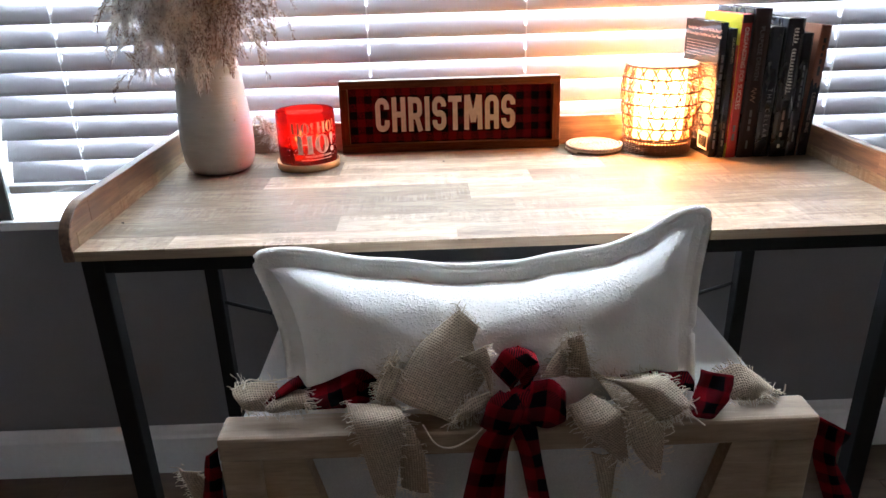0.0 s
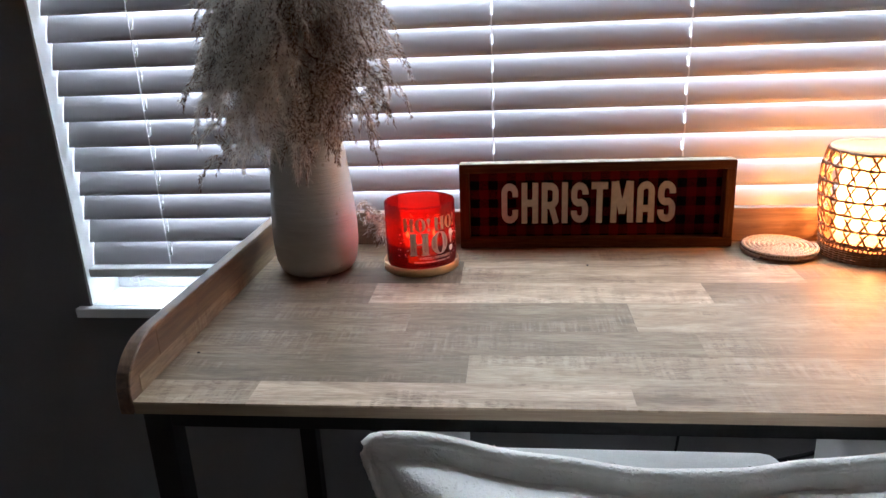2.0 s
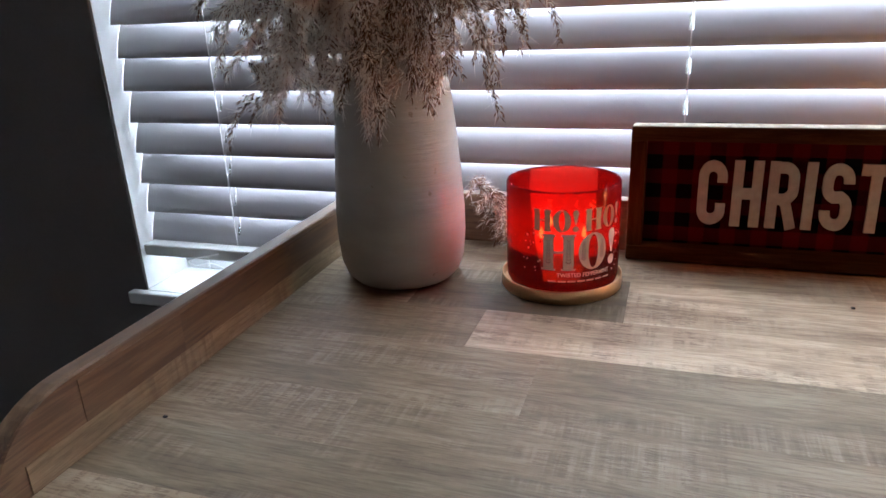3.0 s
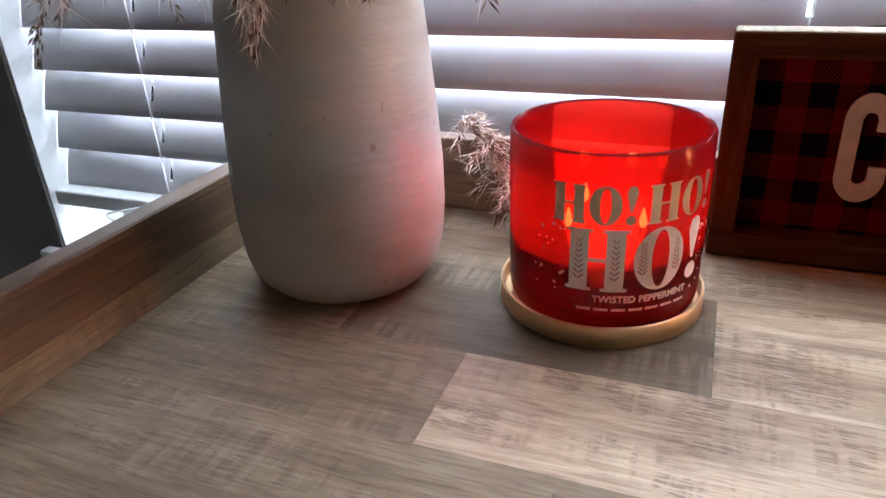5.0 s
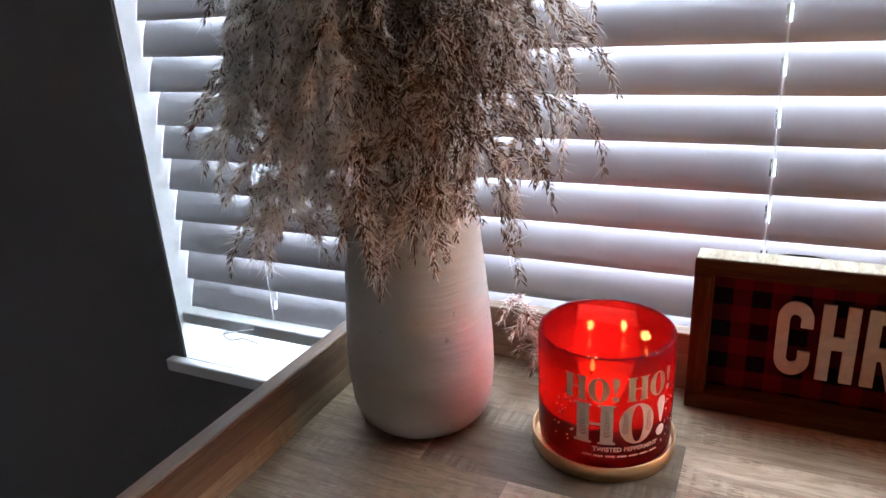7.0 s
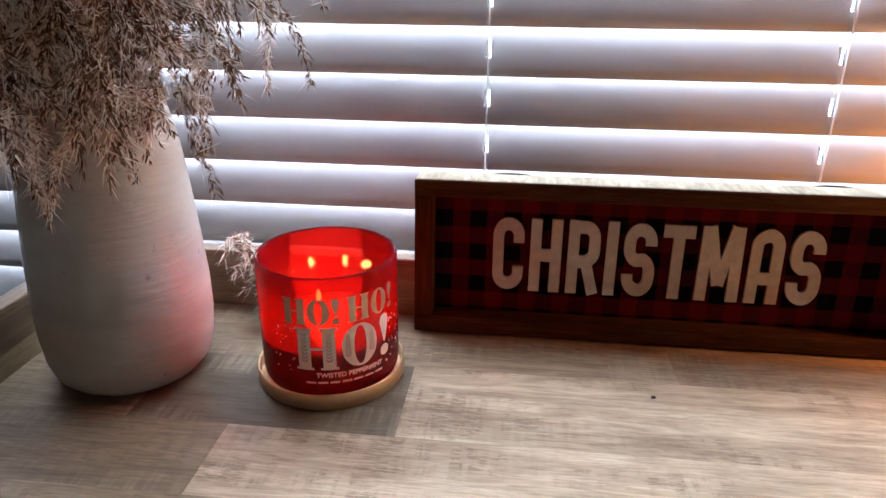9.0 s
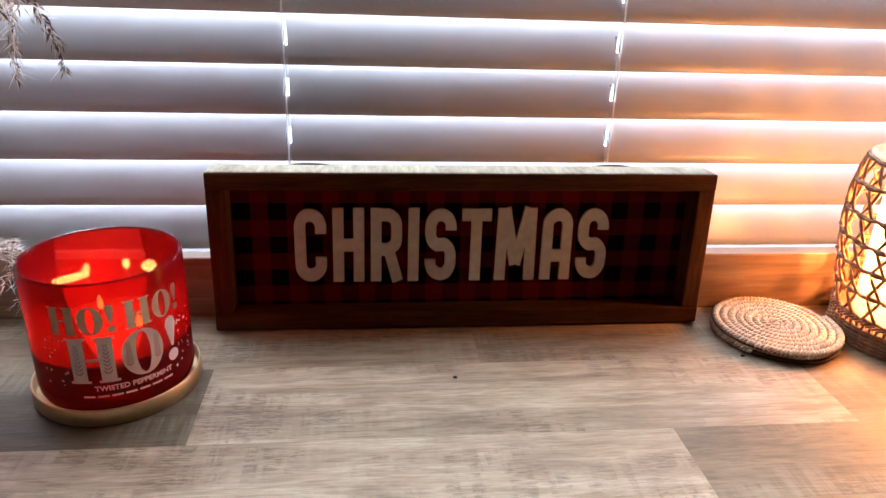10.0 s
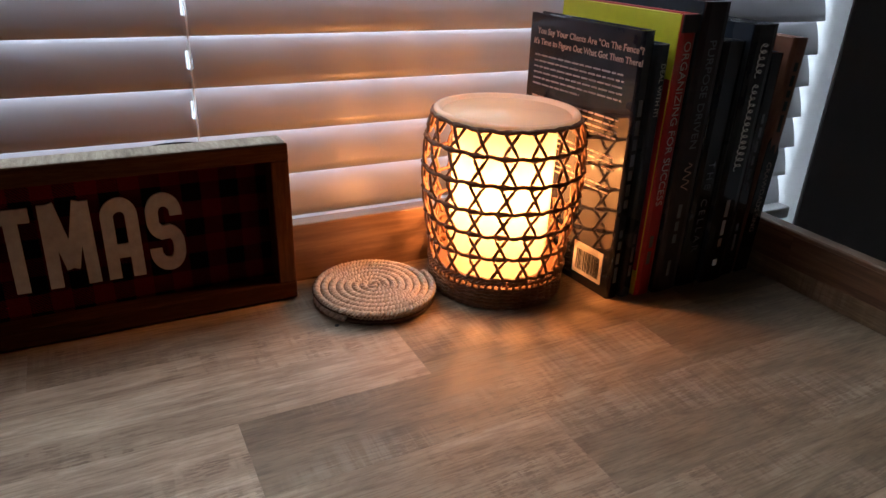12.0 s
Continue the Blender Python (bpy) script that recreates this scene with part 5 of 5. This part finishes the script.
strip("burlap_strip", [(-0.089, -0.215, 0.656), (-0.077, -0.247, 0.642), (-0.059, -0.25, 0.567)], [(-0.039, -0.21, 0.652), (-0.028, -0.245, 0.652), (-0.041, -0.252, 0.561)], BURLAP, "frayed natural burlap strip")
strip("burlap_strip", [(-0.04, -0.225, 0.65), (-0.035, -0.243, 0.613), (-0.034, -0.243, 0.567)], [(-0.027, -0.225, 0.647), (-0.01, -0.243, 0.611), (-0.005, -0.243, 0.559)], BURLAP, "frayed natural burlap strip")
strip("burlap_strip", [(0.14, -0.205, 0.672), (0.141, -0.2, 0.693), (0.143, -0.195, 0.711)], [(0.169, -0.205, 0.669), (0.165, -0.2, 0.692), (0.159, -0.195, 0.716)], BURLAP, "frayed natural burlap strip")
strip("burlap_strip", [(0.115, -0.205, 0.671), (0.127, -0.2, 0.687), (0.137, -0.197, 0.701)], [(0.141, -0.207, 0.674), (0.142, -0.203, 0.688), (0.142, -0.199, 0.704)], BURLAP, "frayed natural burlap strip")
strip("burlap_strip", [(0.171, -0.2, 0.671), (0.201, -0.205, 0.667), (0.234, -0.205, 0.67), (0.278, -0.21, 0.634)], [(0.191, -0.225, 0.648), (0.212, -0.236, 0.639), (0.235, -0.24, 0.635), (0.26, -0.236, 0.641)], BURLAP, "frayed natural burlap strip")
strip("burlap_strip", [(0.138, -0.225, 0.65), (0.152, -0.247, 0.633), (0.194, -0.25, 0.595)], [(0.167, -0.215, 0.656), (0.19, -0.244, 0.65), (0.199, -0.25, 0.605)], BURLAP, "frayed natural burlap strip")
strip("burlap_strip", [(0.193, -0.235, 0.649), (0.203, -0.252, 0.615), (0.22, -0.254, 0.59)], [(0.21, -0.235, 0.647), (0.232, -0.252, 0.639), (0.233, -0.256, 0.584)], BURLAP, "frayed natural burlap strip")
strip("burlap_strip", [(0.307, -0.19, 0.659), (0.336, -0.185, 0.665), (0.377, -0.19, 0.634)], [(0.317, -0.212, 0.64), (0.34, -0.212, 0.637), (0.354, -0.21, 0.638)], BURLAP, "frayed natural burlap strip")
strip("burlap_strip", [(-0.212, -0.19, 0.661), (-0.195, -0.185, 0.665), (-0.164, -0.185, 0.664)], [(-0.198, -0.205, 0.646), (-0.179, -0.208, 0.644), (-0.156, -0.205, 0.645)], BURLAP, "frayed natural burlap strip")
strip("burlap_strip", [(-0.174, -0.206, 0.648), (-0.156, -0.2, 0.661), (-0.133, -0.195, 0.66)], [(-0.169, -0.21, 0.644), (-0.147, -0.212, 0.646), (-0.129, -0.21, 0.649)], BURLAP, "frayed natural burlap strip")
strip("burlap_strip", [(0.166, -0.236, 0.597), (0.174, -0.232, 0.568), (0.181, -0.23, 0.531)], [(0.195, -0.236, 0.597), (0.194, -0.232, 0.567), (0.192, -0.23, 0.531)], BURLAP, "frayed natural burlap strip")
strip("burlap_strip", [(-0.28, -0.2, 0.569), (-0.278, -0.2, 0.552), (-0.27, -0.2, 0.526)], [(-0.258, -0.205, 0.567), (-0.253, -0.205, 0.555), (-0.251, -0.205, 0.53)], BURLAP, "frayed natural burlap strip")
strip("plaid_strip", [(0.073, -0.2, 0.683), (0.078, -0.195, 0.696), (0.088, -0.19, 0.701)], [(0.1, -0.205, 0.672), (0.109, -0.2, 0.681), (0.114, -0.195, 0.686)], CHECKCLOTH, "red and black checked cloth strip", False)
strip("plaid_strip", [(0.06, -0.235, 0.643), (0.071, -0.222, 0.659), (0.099, -0.21, 0.671)], [(0.128, -0.236, 0.637), (0.139, -0.222, 0.649), (0.125, -0.212, 0.665)], CHECKCLOTH, "red and black checked cloth strip", False)
strip("plaid_strip", [(0.068, -0.236, 0.646), (0.046, -0.25, 0.625), (0.029, -0.254, 0.558)], [(0.095, -0.236, 0.642), (0.078, -0.25, 0.62), (0.072, -0.254, 0.555)], CHECKCLOTH, "red and black checked cloth strip", False)
strip("plaid_strip", [(0.076, -0.236, 0.639), (0.088, -0.25, 0.612), (0.099, -0.252, 0.551)], [(0.106, -0.236, 0.641), (0.11, -0.25, 0.611), (0.121, -0.252, 0.549)], CHECKCLOTH, "red and black checked cloth strip", False)
strip("plaid_strip", [(-0.142, -0.19, 0.657), (-0.11, -0.187, 0.664), (-0.076, -0.185, 0.678), (-0.057, -0.187, 0.667)], [(-0.142, -0.207, 0.645), (-0.104, -0.207, 0.643), (-0.074, -0.205, 0.645), (-0.055, -0.2, 0.65)], CHECKCLOTH, "red and black checked cloth strip", False)
strip("plaid_strip", [(-0.176, -0.2, 0.65), (-0.154, -0.195, 0.668), (-0.139, -0.19, 0.676)], [(-0.169, -0.203, 0.649), (-0.142, -0.197, 0.662), (-0.129, -0.193, 0.66)], CHECKCLOTH, "red and black checked cloth strip", False)
strip("plaid_strip", [(0.199, -0.18, 0.664), (0.227, -0.18, 0.662), (0.258, -0.18, 0.656), (0.282, -0.18, 0.655)], [(0.211, -0.195, 0.65), (0.235, -0.2, 0.644), (0.265, -0.2, 0.646), (0.282, -0.2, 0.643)], CHECKCLOTH, "red and black checked cloth strip", False)
strip("plaid_strip", [(0.289, -0.195, 0.667), (0.278, -0.212, 0.651), (0.264, -0.232, 0.636)], [(0.325, -0.195, 0.658), (0.317, -0.212, 0.641), (0.292, -0.232, 0.631)], CHECKCLOTH, "red and black checked cloth strip", False)
strip("plaid_strip", [(0.424, -0.2, 0.605), (0.424, -0.205, 0.56), (0.447, -0.205, 0.492)], [(0.471, -0.19, 0.573), (0.459, -0.195, 0.541), (0.492, -0.195, 0.48)], CHECKCLOTH, "red and black checked cloth strip", False)
strip("plaid_strip", [(-0.246, -0.205, 0.588), (-0.251, -0.207, 0.564), (-0.257, -0.207, 0.53)], [(-0.228, -0.215, 0.606), (-0.229, -0.217, 0.572), (-0.231, -0.217, 0.538)], CHECKCLOTH, "red and black checked cloth strip", False)
strip("plaid_strip", [(0.062, -0.215, 0.692), (0.073, -0.225, 0.716), (0.088, -0.222, 0.72)], [(0.082, -0.225, 0.671), (0.095, -0.236, 0.697), (0.108, -0.23, 0.706)], CHECKCLOTH, "red and black checked cloth strip", False)
strip("plaid_strip", [(0.089, -0.215, 0.716), (0.107, -0.21, 0.704), (0.112, -0.215, 0.69)], [(0.077, -0.22, 0.701), (0.088, -0.222, 0.689), (0.094, -0.225, 0.67)], CHECKCLOTH, "red and black checked cloth strip", False)
strip("plaid_strip", [(0.049, -0.24, 0.638), (0.056, -0.246, 0.669), (0.07, -0.236, 0.678)], [(0.081, -0.243, 0.632), (0.091, -0.25, 0.66), (0.086, -0.238, 0.676)], CHECKCLOTH, "red and black checked cloth strip", False)
strip("plaid_strip", [(0.102, -0.23, 0.683), (0.12, -0.24, 0.691), (0.135, -0.236, 0.675)], [(0.092, -0.243, 0.649), (0.114, -0.25, 0.64), (0.135, -0.243, 0.643)], CHECKCLOTH, "red and black checked cloth strip", False)
strip("plaid_strip", [(-0.1, -0.19, 0.637), (-0.088, -0.19, 0.668), (-0.067, -0.188, 0.677)], [(-0.074, -0.2, 0.641), (-0.061, -0.2, 0.66), (-0.054, -0.195, 0.669)], CHECKCLOTH, "red and black checked cloth strip", False)
strip("burlap_strip", [(0.17, -0.22, 0.68), (0.198, -0.235, 0.672), (0.228, -0.25, 0.644)], [(0.21, -0.215, 0.671), (0.241, -0.225, 0.678), (0.261, -0.243, 0.658)], BURLAP, "frayed natural burlap strip")
strip("burlap_strip", [(-0.041, -0.2, 0.694), (-0.053, -0.205, 0.67), (-0.058, -0.21, 0.656)], [(-0.029, -0.205, 0.686), (-0.037, -0.21, 0.666), (-0.043, -0.215, 0.654)], BURLAP, "frayed natural burlap strip")
part("twine", tube(spline([(-0.009, -0.24, 0.643), (0.003, -0.253, 0.629), (0.02, -0.254, 0.624), (0.04, -0.25, 0.632), (0.054, -0.242, 0.64)], 6), 0.0009, seg=5), TWINE, garland, "loose cream thread")
part("twine", tube(spline([(0.08, -0.225, 0.669), (0.09, -0.21, 0.684), (0.105, -0.2, 0.692), (0.116, -0.2, 0.686)], 6), 0.0009, seg=5), TWINE, garland, "loose cream thread")
part("twine", tube(spline([(0.225, -0.225, 0.664), (0.247, -0.23, 0.665), (0.265, -0.23, 0.667)], 6), 0.0009, seg=5), TWINE, garland, "loose cream thread")
part("twine", tube(spline([(0.256, -0.235, 0.645), (0.266, -0.24, 0.641), (0.276, -0.25, 0.636)], 6), 0.0009, seg=5), TWINE, garland, "loose cream thread")
part("twine", tube(spline([(0.057, -0.18, 0.704), (0.078, -0.185, 0.702), (0.101, -0.19, 0.689)], 6), 0.0009, seg=5), TWINE, garland, "loose cream thread")
part("twine", tube(spline([(-0.197, -0.2, 0.667), (-0.193, -0.19, 0.672), (-0.175, -0.19, 0.669), (-0.145, -0.19, 0.673)], 6), 0.0009, seg=5), TWINE, garland, "loose cream thread")
part("twine", tube(spline([(0.37, -0.2, 0.641), (0.38, -0.2, 0.637), (0.381, -0.2, 0.647)], 6), 0.0009, seg=5), TWINE, garland, "loose cream thread")

# ---- the cable under the desk ----
cable = thing("power_cable", pose(0, 0, 0), "thin black power cable hanging behind the desk", "cable")
part("cord", tube(spline([(-0.06, 0.470, 0.708), (-0.02, 0.486, 0.655), (0.05, 0.488, 0.640), (0.10, 0.488, 0.655), (0.16, 0.487, 0.648), (0.20, 0.484, 0.56), (0.21, 0.50, 0.40), (0.215, 0.555, 0.25), (0.215, 0.560, FLOOR_Z - 0.008)], 8), 0.0025, seg=6), BLACK, cable, smooth=True)

# ---- desktop planks ----
rng = random.Random(21)
SEAMS = (0.0, 0.045, 0.105, 0.165, 0.248, 0.317, 0.405, DB - 0.0006)
JOINTS = ((-0.333, 0.04, 0.40), (-0.121, 0.255, 0.515), (-0.31, 0.13, 0.42), (-0.20, 0.068, 0.36), (-0.261, 0.174, 0.50), (-0.335, -0.146, 0.310, 0.57), (-0.25, 0.055, 0.46))
TONES = ((0.55, 0.85, 0.62, 0.6), (0.22, 0.6, 0.7, 0.45), (0.45, 0.34, 0.5, 0.3), (0.35, 0.28, 0.58, 0.3), (0.25, 0.85, 0.36, 0.2), (0.4, 0.08, 0.72, 0.32, 0.15), (0.3, 0.45, 0.5, 0.2))
for r, joints in enumerate(JOINTS):
    ends = (DL + 0.0006, *joints, DR - 0.0006)
    for a, b, tone in zip(ends, ends[1:], TONES[r]):
        mx, my = (a + b) / 2, (SEAMS[r] + SEAMS[r + 1]) / 2
        hx, hy = (b - a) / 2 - 0.00003, (SEAMS[r + 1] - SEAMS[r]) / 2 - 0.00003
        bm = box((-hx, -hy, -0.0023), (hx, hy, 0))
        part("plank", bm, OAK, desk, m=Matrix.Translation((mx, my, H))).color = (tone, tone, tone, 1)
for x, y in ((-0.427, 0.105), (0.033, 0.385), (0.27, 0.405)):
    t = thing("crumb", pose(x, y, DZ), "tiny dark crumb lying on the desktop", "crumb")
    part("bit", box((-0.0016, -0.0012, 0), (0.0016, 0.0010, 0.0016), 0.0005, segments=1), INKBLACK, t)

# strips on the inner faces of the side boards
for x0, x1 in ((DL, DL + 0.0006), (DR - 0.0006, DR)):
    for z0, z1, cuts in ((0.7502, 0.769, (0.02, 0.21, DB - 0.001)), (0.7691, 0.7985, (0.065, 0.16, 0.315, DB - 0.001))):
        for a, b in zip(cuts, cuts[1:]):
            bm = box((-(b - a) / 2, 0, z0 - 0.75), ((b - a) / 2, x1 - x0, z1 - 0.75))
            part("edge_strip", bm, OAK_BOARD if z0 > 0.76 else OAK, desk, m=Matrix.Translation((x1, (a + b) / 2, H)) @ pose(0, 0, 0, 0, 0, 90)).color = (0.3, 0.3, 0.3, 1)

# ---- floor boards ----
floor_ob = bpy.data.objects["floor"]
boards = {}
for r in range(30):
    y = WALL_Y - 0.015 - 0.125 * r
    x = X0 - rng.uniform(0, 0.9)
    while x < X1:
        w = 1.2
        a, b = max(X0, x), min(X1, x + w)
        if b - a > 0.05 and y - 0.125 > Y0:
            key = round(b - a, 3)
            if key not in boards:
                boards[key] = finish("board", box((-(b - a) / 2 + 0.0008, -0.0617, -0.011), ((b - a) / 2 - 0.0008, 0.0617, 0), 0.0012, segments=1), FLOOR)
            o = new("board", boards[key])
            o.parent = floor_ob
            o.location = ((a + b) / 2, y - 0.0625, FLOOR_Z)
        x += w
